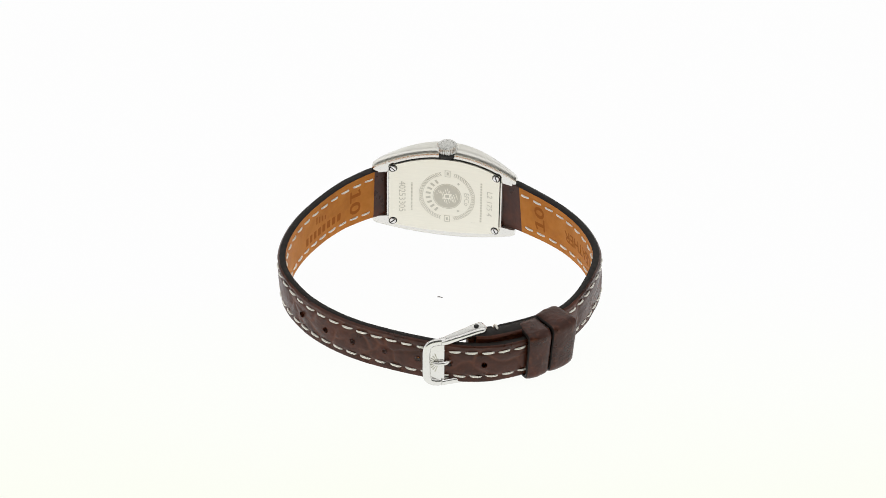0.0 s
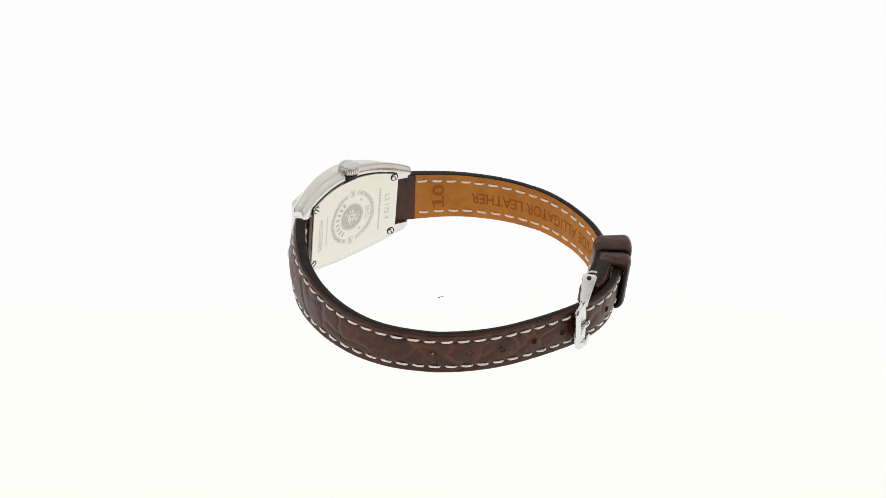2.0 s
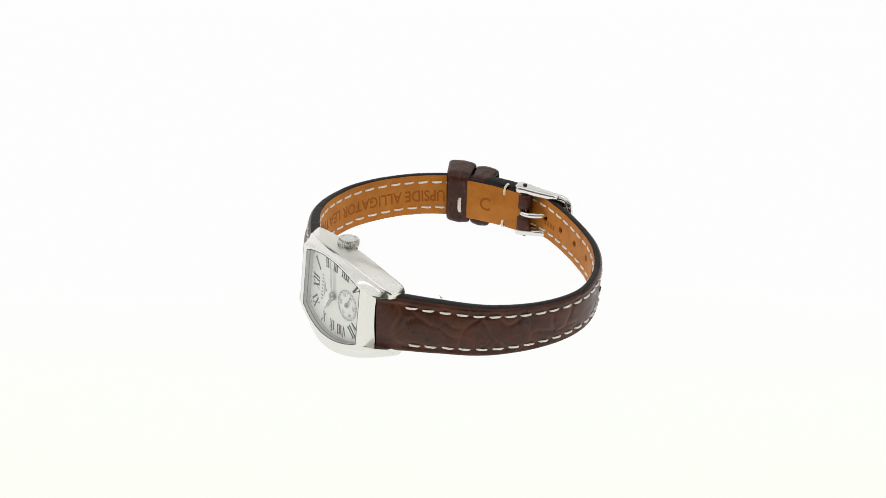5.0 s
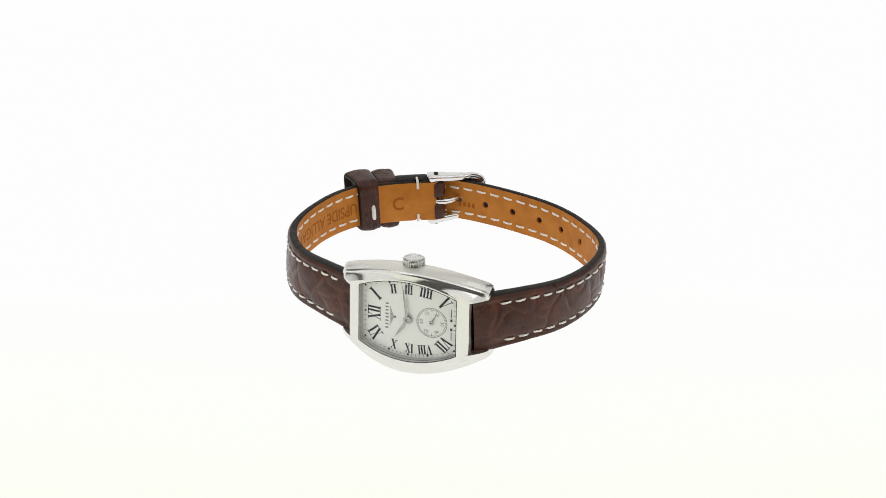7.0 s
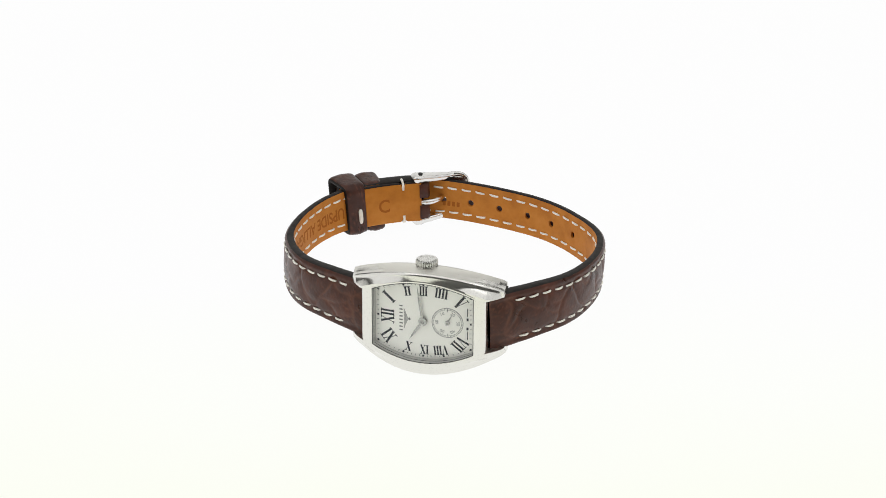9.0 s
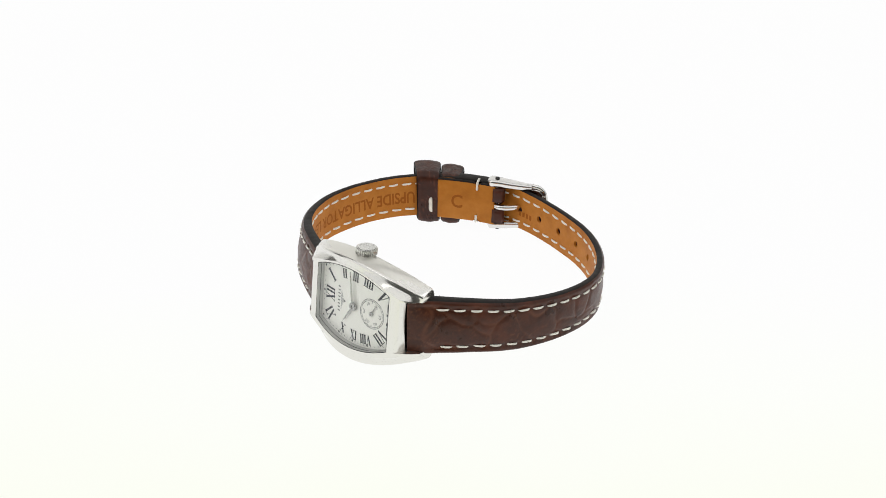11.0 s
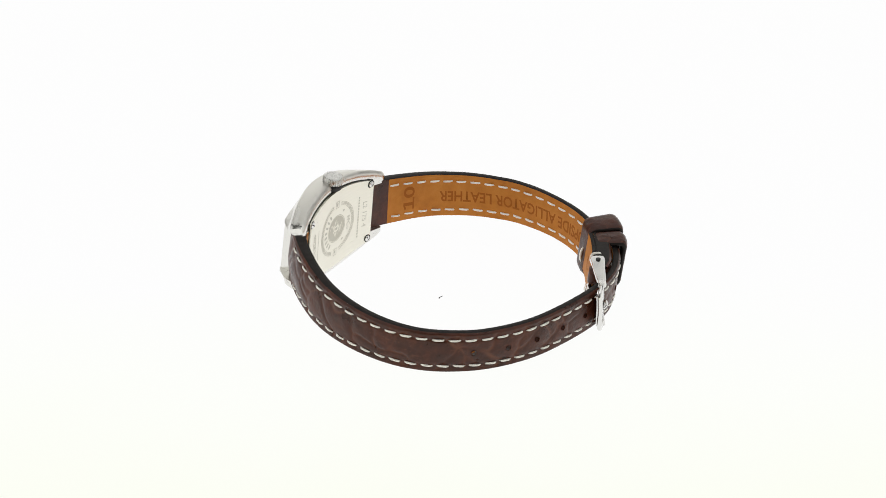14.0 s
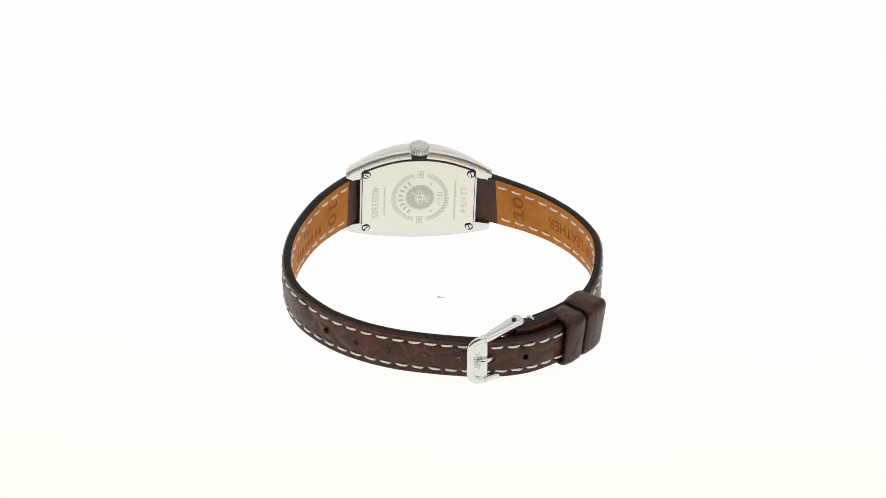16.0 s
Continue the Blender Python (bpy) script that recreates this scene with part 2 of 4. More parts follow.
def case_flank(sign):
    bm = bmesh.new()
    xs = np.linspace(-END, END, 61)
    loft(bm, [flank(x, opening(min(abs(x), OPEN)) - 0.6 * max(0.0, (abs(x) - OPEN) / (END - OPEN)), half_width(x), sign, min(front(x), lug_front(x)), front(x)) for x in xs])
    return finish(bm)


def lug(sign, side):
    bm = bmesh.new()
    rings = []
    for v in np.linspace(END, TIP, 15):
        x = side * float(v)
        along = (v - END) / (TIP - END)
        top = lug_front(x) + (front(END) - lug_front(END)) * (1 - along ** 1.3)
        ring_ = flank(x, SLOT, half_width(x), sign, lug_front(x), top)
        k = 0.34 * max(0.0, (v - TIP + 1.1) / 1.1) ** 2
        zm = (lug_front(x) + back(x, sign * SLOT)) / 2
        rings.append([(a, b + sign * (0 if abs(b) < SLOT + 0.1 else -0.5 * k), zm + (c - zm) * (1 - 0.45 * k)) for a, b, c in ring_])
    loft(bm, rings)
    return finish(bm)


def bezel_end(side):
    bm = bmesh.new()
    rings = []
    for y in np.linspace(-1, 1, 9):
        prof = [(OPEN, back(side * OPEN, 6 * y)), (END - 0.2, back(side * END, 6 * y)), (END, back(side * END, 6 * y) + 0.3), (END + 0.05, front(END) - 0.55), (END, front(END) - 0.3), (END - 0.15, front(END) - 0.1), (END - 0.4, front(END - 0.4)), (END - 1.2, front(END - 1.2) + 0.02), (OPEN, front(OPEN) + 0.02)]
        rings.append([(side * x, y * (6.5 - 0.6 * (x - OPEN) / (END - OPEN)), z) for x, z in prof])
    loft(bm, rings)
    return finish(bm)


OPEN = 11.3            # half length of the dial opening


def opening(x):
    return 9.25 - 2.75 * (x / 11.3) ** 2


STEELS = [POLISHED, BRUSHED]
for sign in (1, -1):
    sharpen(part("case_flank", case_flank(sign), STEELS, case, "curved steel flank, brushed outside, polished shoulder"), 38)
    sharpen(part("bezel_end", bezel_end(sign), STEELS, case, "polished end bar of the bezel"), 27)
    for side in (1, -1):
        sharpen(part("lug", lug(sign, side), STEELS, case, "polished steel lug"), 38)


def barrel(inset=0.0, count=28):
    """Outline of the dial opening, counter-clockwise."""
    xs = np.linspace(-OPEN + inset, OPEN - inset, count)
    return [(x, -(opening(x) - inset)) for x in xs] + [(x, opening(x) - inset) for x in reversed(xs)]


def dial_z(x):
    return 2.85 - 0.0075 * x * x


# bezel lip, rehaut wall and glass
bm = bmesh.new()
loft(bm, [[(x, y, front(x) - 0.02 + h) for x, y in barrel(i)] for i, h in ((-0.25, 0.02), (0.0, 0.10), (0.16, 0.06), (0.22, -0.15))] , cap=False)
bmesh.ops.recalc_face_normals(bm, faces=bm.faces)
sharpen(part("bezel_lip", bm, POLISHED, case))
bm = bmesh.new()
loft(bm, [[(x, y, front(x) + 0.055) for x, y in barrel(i)] for i in (0.20, 0.34)], cap=False)
bmesh.ops.recalc_face_normals(bm, faces=bm.faces)
part("glass_gasket", bm, GAP, case)
bm = bmesh.new()
loft(bm, [[(x, y, z) for (x, y), z in zip(barrel(i), [(front(q[0]) - 0.17) * (1 - k) + k * (dial_z(q[0]) - 0.1) for q in barrel(i)])] for i, k in ((0.22, 0.0), (0.36, 0.38), (0.39, 0.46), (0.62, 1.0))], cap=False)
for i, f in enumerate(bm.faces):
    f.material_index = min(2, i // 56)
part("rehaut", bm, [REHAUT, GAP, REHAUT], case, "grey steel flange ring round the dial")
def grid_fill(bm, z, inset, flip=False, rows=13, count=28):
    xs = np.linspace(-OPEN + inset, OPEN - inset, count)
    vs = [[bm.verts.new((x, k * (opening(x) - inset), z(x))) for k in np.linspace(-1, 1, rows)] for x in xs]
    for a, b in zip(vs, vs[1:]):
        for i in range(rows - 1):
            q = (a[i], b[i], b[i + 1], a[i + 1])
            bm.faces.new(tuple(reversed(q)) if flip else q)


bm = bmesh.new()
grid_fill(bm, lambda x: front(x) + 0.03, 0.3)
glass = sharpen(part("crystal", bm, GLASS, case, "curved clear watch glass"))
glass.visible_shadow = False

# -- dial --
bm = bmesh.new()
grid_fill(bm, dial_z, 0.3)
dial = part("dial", bm, DIAL, case, "silvery white dial with dark roman numerals")


def on_dial(name, bm, mat, lift=0.03, label=""):
    """Puts a flat drawing (p to three o'clock, q to twelve) on the dial."""
    for v in bm.verts:
        p, q, z = v.co
        v.co = (-q, p, dial_z(q) + lift + z)
    ob = part(name, bm, mat, dial, label, smooth=False)
    return ob


def stroke(bm, x0, y0, x1, y1, w0, w1=None):
    """A bar between two points, for letters."""
    w1 = w0 if w1 is None else w1
    d = Vector((x1 - x0, y1 - y0)).normalized()
    s = Vector((-d.y, d.x))
    a, b = Vector((x0, y0)), Vector((x1, y1))
    bm.faces.new([bm.verts.new((*v, 0)) for v in (a - s * w0 / 2, b - s * w1 / 2, b + s * w1 / 2, a + s * w0 / 2)])


def numeral(text, high, wide):
    """A roman numeral with serifs, centred, of the given height; wide stretches it."""
    bm = bmesh.new()
    adv = {"I": 0.36, "V": 0.80, "X": 0.80}
    x = -sum(adv[c] for c in text) / 2
    t, th, se = 0.20, 0.06, 0.055
    for c in text:
        w, m = adv[c], x + adv[c] / 2
        if c == "I":
            stroke(bm, m, -0.5, m, 0.5, t)
            for y in (-0.5 + se / 2, 0.5 - se / 2):
                stroke(bm, m - 0.17, y, m + 0.17, y, se)
        elif c == "V":
            stroke(bm, x + 0.16, 0.5, m + 0.02, -0.5, t)
            stroke(bm, x + w - 0.14, 0.5, m + 0.02, -0.5, th)
            for xx in (x + 0.16, x + w - 0.14):
                stroke(bm, xx - 0.15, 0.5 - se / 2, xx + 0.15, 0.5 - se / 2, se)
        else:
            stroke(bm, x + 0.16, 0.5, x + w - 0.16, -0.5, t)
            stroke(bm, x + w - 0.14, 0.5, x + 0.14, -0.5, th)
            for xx in (x + 0.16, x + w - 0.16):
                for y in (-0.5 + se / 2, 0.5 - se / 2):
                    stroke(bm, xx - 0.15, y, xx + 0.15, y, se)
        x += w
    for i, v in enumerate(bm.verts):
        v.co = (v.co.x * high * wide, v.co.y * high, 0.002 * (i // 4))
    return bm


# numeral: p, q of its middle, the way its top points (degrees from twelve towards three), height, stretch
NUMERALS = {"XII": (0.0, 8.0, 0, 3.0, 0.72), "I": (4.45, 7.7, 40, 3.3, 0.85), "II": (6.35, 3.5, 80, 2.1, 1.0), "III": (6.75, 0.0, 90, 2.15, 0.80),
            "IIII": (6.55, -3.9, 97, 2.15, 0.92), "V": (4.75, -8.0, 140, 3.1, 0.80), "VII": (-4.65, -7.9, 220, 2.9, 0.68),
            "VIII": (-6.45, -3.8, 263, 2.1, 0.80), "IX": (-6.65, -0.2, 270, 2.1, 0.80), "X": (-6.3, 3.3, 280, 2.1, 0.95), "XI": (-4.5, 7.7, 320, 3.1, 0.72)}
for text, (p, q, way, high, wide) in NUMERALS.items():
    bm = numeral(text, high, wide)
    bmesh.ops.rotate(bm, verts=bm.verts, cent=(0, 0, 0), matrix=Matrix.Rotation(-radians(way), 3, "Z"))
    bmesh.ops.translate(bm, verts=bm.verts, vec=(p, q, 0))
    on_dial("numeral", bm, INK)


def track(inset):
    """Points along the minute track, from twelve clockwise, by angle."""
    out = []
    for k in range(60):
        a = 2 * math.pi * k / 60
        d = Vector((math.sin(a), math.cos(a)))
        lo, hi = 0.0, 20.0
        for _ in range(30):
            mid = (lo + hi) / 2
            x, y = abs(d.y * mid), abs(d.x * mid)
            lo, hi = (mid, hi) if x < OPEN - inset and y < opening(x) - inset else (lo, mid)
        out.append((d * lo, a))
    return out


ticks, marks = bmesh.new(), bmesh.new()
for k, (pt, a) in enumerate(track(1.15)):
    if k % 5 == 0:
        rect(marks, pt.x, pt.y, 0.42, 0.42, -a)
    else:
        rect(ticks, pt.x, pt.y, 0.10, 0.42, -a)
on_dial("minute_track", ticks, GREY)
on_dial("hour_marks", marks, INK)


def ring(bm, cx, cy, r0, r1, n=72, a0=0.0, a1=2 * math.pi):
    vs = [[bm.verts.new((cx + r * math.sin(a), cy + r * math.cos(a), 0)) for r in (r0, r1)] for a in np.linspace(a0, a1, n + 1)]
    for a, b in zip(vs, vs[1:]):
        bm.faces.new((a[0], b[0], b[1], a[1]))


# small seconds
SUB = (0.0, -5.2)
bm = bmesh.new()
ring(bm, *SUB, 3.28, 3.38)
ring(bm, *SUB, 2.92, 2.98)
for k in range(60):
    a = 2 * math.pi * k / 60
    rect(bm, SUB[0] + 3.12 * math.sin(a), SUB[1] + 3.12 * math.cos(a), 0.07, 0.30, -a, 0.001)
for k in (1, 3):
    a = math.pi / 2 * k
    rect(bm, SUB[0] + 2.75 * math.sin(a), SUB[1] + 2.75 * math.cos(a), 0.12, 0.6, -a, 0.002)
on_dial("small_seconds_track", bm, GREY, 0.028)
for k, text in enumerate(("60", "10", "20", "30", "40", "50")):
    a = 2 * math.pi * k / 6
    bm = written(text, 1.05)
    bmesh.ops.rotate(bm, verts=bm.verts, cent=(0, 0, 0), matrix=Matrix.Rotation(-a, 3, "Z"))
    bmesh.ops.translate(bm, verts=bm.verts, vec=(SUB[0] + 2.25 * math.sin(a), SUB[1] + 2.25 * math.cos(a), 0))
    on_dial("seconds_number", bm, GREY)

# maker's bar and winged badge as plain shapes, and the two fine lines by six o'clock
bm = bmesh.new()
for k in range(8):
    rect(bm, -2.75 + 0.79 * k, 4.95, 0.30, 0.72)
on_dial("maker_bar", bm, GREY)
bm = bmesh.new()
for k in range(4):
    rect(bm, 0.0, 4.2 - 0.24 * k, 4.4 - 1.15 * k, 0.10)
rect(bm, 0.0, 3.1, 0.5, 0.5, 0.78, 0.001)
on_dial("winged_badge", bm, GREY)
bm = bmesh.new()
for p in (-2.6, 2.6):
    rect(bm, p, -9.45, 1.9, 0.16)
for p in (-1.05, 1.05):
    rect(bm, p, -9.45, 0.62, 0.42)
on_dial("fine_print", bm, INK)


def hand(name, length, angle, width, lift, centre=(0, 0), tail=0.0):
    """A slim leaf hand with a raised ridge."""
    bm = bmesh.new()
    rows = []
    for k in np.linspace(0, 1, 13):
        w = width * (0.30 + 0.70 * math.sin(math.pi * min(1, k * 0.9 + 0.1)) ** 0.8) * (1 - 0.75 * k ** 3)
        y = -tail + k * (length + tail)
        rows.append([(-w / 2, y, 0), (0, y, 0.13), (w / 2, y, 0), (0, y, -0.03)])
    loft(bm, rows)
    bmesh.ops.rotate(bm, verts=bm.verts, cent=(0, 0, 0), matrix=Matrix.Rotation(-radians(angle), 3, "Z"))
    bmesh.ops.translate(bm, verts=bm.verts, vec=(*centre, 0))
    bmesh.ops.recalc_face_normals(bm, faces=bm.faces)
    return on_dial(name, bm, HAND, lift)


def boss(name, r, high, lift, centre=(0, 0), hole=0.3):
    bm = bmesh.new()
    prof = [(r, 0), (r, high * 0.7), (r * 0.9, high), (r * (hole + 0.12), high), (r * hole, high * 0.6), (0.001, high * 0.6)]
    loft(bm, [[(centre[0] + q * math.cos(a), centre[1] + q * math.sin(a), z) for a in (2 * math.pi * k / 28 for k in range(28))] for q, z in prof], cap=False)
    bmesh.ops.recalc_face_normals(bm, faces=bm.faces)
    return sharpen(on_dial(name, bm, HAND, lift), 30)


hand("hour_hand", 5.4, 304.3, 0.62, 0.35)
hand("minute_hand", 7.8, 81.0, 0.62, 0.62)
boss("hand_hub", 0.95, 0.55, 0.25)
hand("seconds_hand", 2.55, 118, 0.30, 0.22, SUB, 0.6)
boss("seconds_hub", 0.5, 0.3, 0.1, SUB)

# -- back plate --
bm = bmesh.new()
PLATE = 12.9


def plate_half(x):
    return 9.85 - 2.15 * (x / PLATE) ** 2


def plate_grid(bm, grow, z, count=30, rows=11):
    vs = [[bm.verts.new((x, k * (plate_half(x) + grow), back(x, k * (plate_half(x) + grow)) + z)) for k in np.linspace(-1, 1, rows)] for x in np.linspace(-PLATE - grow, PLATE + grow, count)]
    for a, b in zip(vs, vs[1:]):
        for i in range(rows - 1):
            bm.faces.new((a[i], a[i + 1], b[i + 1], b[i]))
    rim = [r[0] for r in vs] + [v for v in vs[-1][1:]] + [r[-1] for r in reversed(vs[:-1])] + [v for v in reversed(vs[0][1:-1])]
    low = [bm.verts.new((v.co.x, v.co.y, v.co.z + 0.6)) for v in rim]
    for i in range(len(rim)):
        j = (i + 1) % len(rim)
        bm.faces.new((rim[i], rim[j], low[j], low[i]))
    bmesh.ops.recalc_face_normals(bm, faces=bm.faces)


plate_grid(bm, -0.12, -0.5)
plate = sharpen(part("back_plate", bm, BACK, case, "satin steel screwed back plate with engraved emblem"), 40)
bm = bmesh.new()
plate_grid(bm, 0.05, -0.06)
part("plate_seam", bm, GAP, case, smooth=False)


def on_back(name, bm, mat, lift=0.02):
    """Puts a flat drawing (x to the twelve side, y up, as seen from behind) on the back plate."""
    for v in bm.verts:
        x, y, z = v.co
        v.co = (-x, y, back(-x, y) - 0.5 - lift - z)
    bmesh.ops.reverse_faces(bm, faces=bm.faces)
    return part(name, bm, mat, plate, smooth=False)


# emblem: frosted ring with hatching, small blocks, a plain wing shape, bars for lettering
EX = 0.45
bm = bmesh.new()
for a0, a1 in ((0.24, 2.90), (3.38, 6.04)):
    ring(bm, EX, 0, 5.62, 5.72, 40, a0, a1)
    ring(bm, EX, 0, 6.45, 6.55, 40, a0, a1)
    for k in range(34):
        a = a0 + (a1 - a0) * (k + 0.5) / 34
        rect(bm, EX + 6.08 * math.sin(a), 6.08 * math.cos(a), 0.20, 0.62, -a + 0.5, 0.002)
ring(bm, EX, 0, 3.2, 3.36, 60)
on_back("emblem_ring", bm, ENGRAVED)
bm = bmesh.new()
ring(bm, EX, 0, 0.01, 3.1, 48)
on_back("emblem_disc", bm, ENGRAVED, 0.012)
bm = bmesh.new()
for k in range(11):
    rect(bm, EX - 2.2 + 0.44 * k, 0.5 * math.sin(k * 1.3), 0.15, 4.0 - 0.5 * abs(k - 5), 0.30, 0.001 * k)
rect(bm, EX, 0, 1.5, 1.3, 0.0, 0.02)
on_back("winged_badge", bm, BACK, 0.03)
bm = bmesh.new()
rect(bm, EX, 0, 0.9, 0.7, 0.0, 0.03)
for y in (6.1, -6.1):
    for dx, dy, w, h in ((-0.6, 0, 0.14, 1.7), (0.6, 0, 0.14, 1.7), (0, 0.8, 1.3, 0.14), (0, -0.8, 1.3, 0.14), (0, 0, 0.5, 0.8)):
        rect(bm, EX + dx, y + dy, w, h, 0, 0.001)
for a in (35, 145):
    rect(bm, EX + 4.5 * math.sin(radians(a)), 4.5 * math.cos(radians(a)), 0.5, 0.5, 0.78)
on_back("emblem_block", bm, ENGRAVED, 0.025)
bm = bmesh.new()
for k in range(8):
    a = radians(270 - 56 + 112 * k / 7)
    rect(bm, EX + 4.45 * math.sin(a), 4.45 * math.cos(a), 0.52, 1.1, -a + math.pi)
on_back("maker_bars", bm, ENGRAVED)


def back_text(name, text, size, x, y, turn=-90.0):
    bm = written(text, size)
    bmesh.ops.rotate(bm, verts=bm.verts, cent=(0, 0, 0), matrix=Matrix.Rotation(radians(turn), 3, "Z"))
    bmesh.ops.translate(bm, verts=bm.verts, vec=(x, y, 0))
    on_back(name, bm, ENGRAVED)


back_text("engraved_letters", "EFCo", 1.6, 4.95, -0.2)
back_text("engraved_number", "L2 175 4", 1.9, 10.4, -0.2)
back_text("engraved_number", "40253305", 2.1, -9.9, -0.6)
bm = bmesh.new()
for k in range(20):
    rect(bm, -7.7, 3.1 - 0.38 * k, 0.34, 0.24)
for k in range(15):
    rect(bm, 8.45, 4.7 - 0.72 * k, 0.42, 0.46)
on_back("fine_engraving", bm, ENGRAVED)


def screw(x, y, turn):
    bm = bmesh.new()
    prof = [(0.74, 0.0), (0.74, 0.16), (0.62, 0.26), (0.001, 0.26)]
    loft(bm, [[(-x + r * math.cos(a), y + r * math.sin(a), back(-x, y) - 0.5 - z) for a in (2 * math.pi * k / 20 for k in range(20))] for r, z in prof], cap=False)
    bmesh.ops.recalc_face_normals(bm, faces=bm.faces)
    head = sharpen(part("screw", bm, BUCKLE, plate, "small slotted steel screw"))
    bm = bmesh.new()
    rect(bm, x, y, 0.24, 1.3, turn)
    for v in bm.verts:
        v.co = (-v.co.x, v.co.y, back(-x, y) - 0.775)
    bmesh.ops.reverse_faces(bm, faces=bm.faces)
    part("screw_slot", bm, GAP, plate, smooth=False)
    bm = bmesh.new()
    ring(bm, x, y, 0.72, 0.95, 24)
    on_back("screw_seat", bm, GAP, 0.008)


screw(-11.9, 7.1, 0.9), screw(11.9, 7.1, 0.3), screw(-11.9, -7.1, -0.8), screw(11.9, -7.1, 0.4)

# -- crown --
bm = bmesh.new()
N = 104
rings = []
for r, h, knurl in ((1.5, 10.2, 0), (1.5, 11.45, 0), (2.0, 11.5, 0), (2.3, 11.6, 1), (2.36, 11.8, 1), (2.36, 12.75, 1), (2.28, 12.98, 1), (1.98, 13.18, 0), (1.6, 13.22, 0), (1.5, 13.12, 0), (0.02, 13.16, 0)):
    rings.append([((r - (0.34 if knurl and k % 4 > 1 else 0)) * math.cos(a), h, 0.2 + (r - (0.34 if knurl and k % 4 > 1 else 0)) * math.sin(a)) for k, a in ((k, 2 * math.pi * k / N) for k in range(N))])
loft(bm, rings)
bmesh.ops.recalc_face_normals(bm, faces=bm.faces)
sharpen(part("crown", bm, CROWN, case, "fluted steel winding crown"), 25)
bm = bmesh.new()
loft(bm, [[(r * math.cos(a), h, 0.2 + r * math.sin(a)) for a in (2 * math.pi * k / 32 for k in range(32))] for r, h in ((2.05, 10.2), (2.05, 11.40), (1.8, 11.46))])
bmesh.ops.recalc_face_normals(bm, faces=bm.faces)
part("crown_seat", bm, GAP, case)


# ---- strap ----
class Band:
    """A strap piece: its outer face follows a line on the plan; s runs along it from the case."""

    def __init__(self, plan, middle, half, pad, thick, lean):
        pts = spline([(x, y, 0) for x, y in plan], 40)
        xy = np.array([(p.x, p.y) for p in pts])
        for _ in range(25):
            xy[4:-4] = (xy[:-8] + 2 * xy[4:-4] + xy[8:]) / 4
        tang = np.gradient(xy, axis=0)
        tang /= np.hypot(tang[:, 0], tang[:, 1])[:, None]
        out = np.stack([tang[:, 1], -tang[:, 0]], 1)
        self.xy = xy + 0.45 * out * np.sign((out * (xy - np.array((0, -4)))).sum())
        self.arc = np.concatenate([[0], np.cumsum(np.hypot(*np.diff(self.xy, axis=0).T))])
        self.length = float(self.arc[-1])
        self.stop = self.length
        self.swell = [(0, 0.0)]
        self.middle, self.half, self.pad, self.thick, self.lean = middle, half, pad, thick, lean
        mid = self.xy.mean(axis=0)
        d = np.gradient(self.xy, axis=0)
        d /= np.hypot(d[:, 0], d[:, 1])[:, None]
        self.d = d
        nn = np.stack([d[:, 1], -d[:, 0]], 1)
        self.n = nn * np.sign((nn * (self.xy - np.array((0, -4)))).sum())

    def at(self, s, w, off):
        """The place s along, w across (mm up from the middle), off outwards."""
        s = max(0.0, min(self.length, s))
        q = [float(np.interp(s, self.arc, c)) for c in (*self.xy.T, *self.n.T)]
        off += self.lean * w * min(1.0, max(0.0, (self.length - 18 - s) / 15))
        off += (0.3 + 0.13 * (w - 4.6)) * min(1.0, max(0.0, (s - 20) / 28))
        return Vector((q[0] + off * q[2], q[1] + off * q[3], lerp(s, self.middle) + w + GROUND))

    def axes(self, s):
        d = Vector([float(np.interp(s, self.arc, c)) for c in self.d.T] + [0]).normalized()
        n = Vector([float(np.interp(s, self.arc, c)) for c in self.n.T] + [0]).normalized()
        return d, n

    def near(self, x, y):
        return float(self.arc[np.argmin(np.hypot(self.xy[:, 0] - x, self.xy[:, 1] - y))])

    def outer(self, s, w):
        h = lerp(s, self.half)
        k = abs(w) / h
        p = lerp(s, self.pad) * max(0.0, 1 - (k / 0.78) ** 2)
        roll = -0.55 * max(0.0, (k - 0.86) / 0.14) ** 2
        seam = -0.20 * math.exp(-((abs(w) - (h - SEAM)) / 0.33) ** 2) if STITCH0 < s else 0
        return p + roll + seam + lerp(s, self.swell)


SEAM, PITCH, LONG, STITCH0 = 1.7, 3.55, 2.75, 7.0


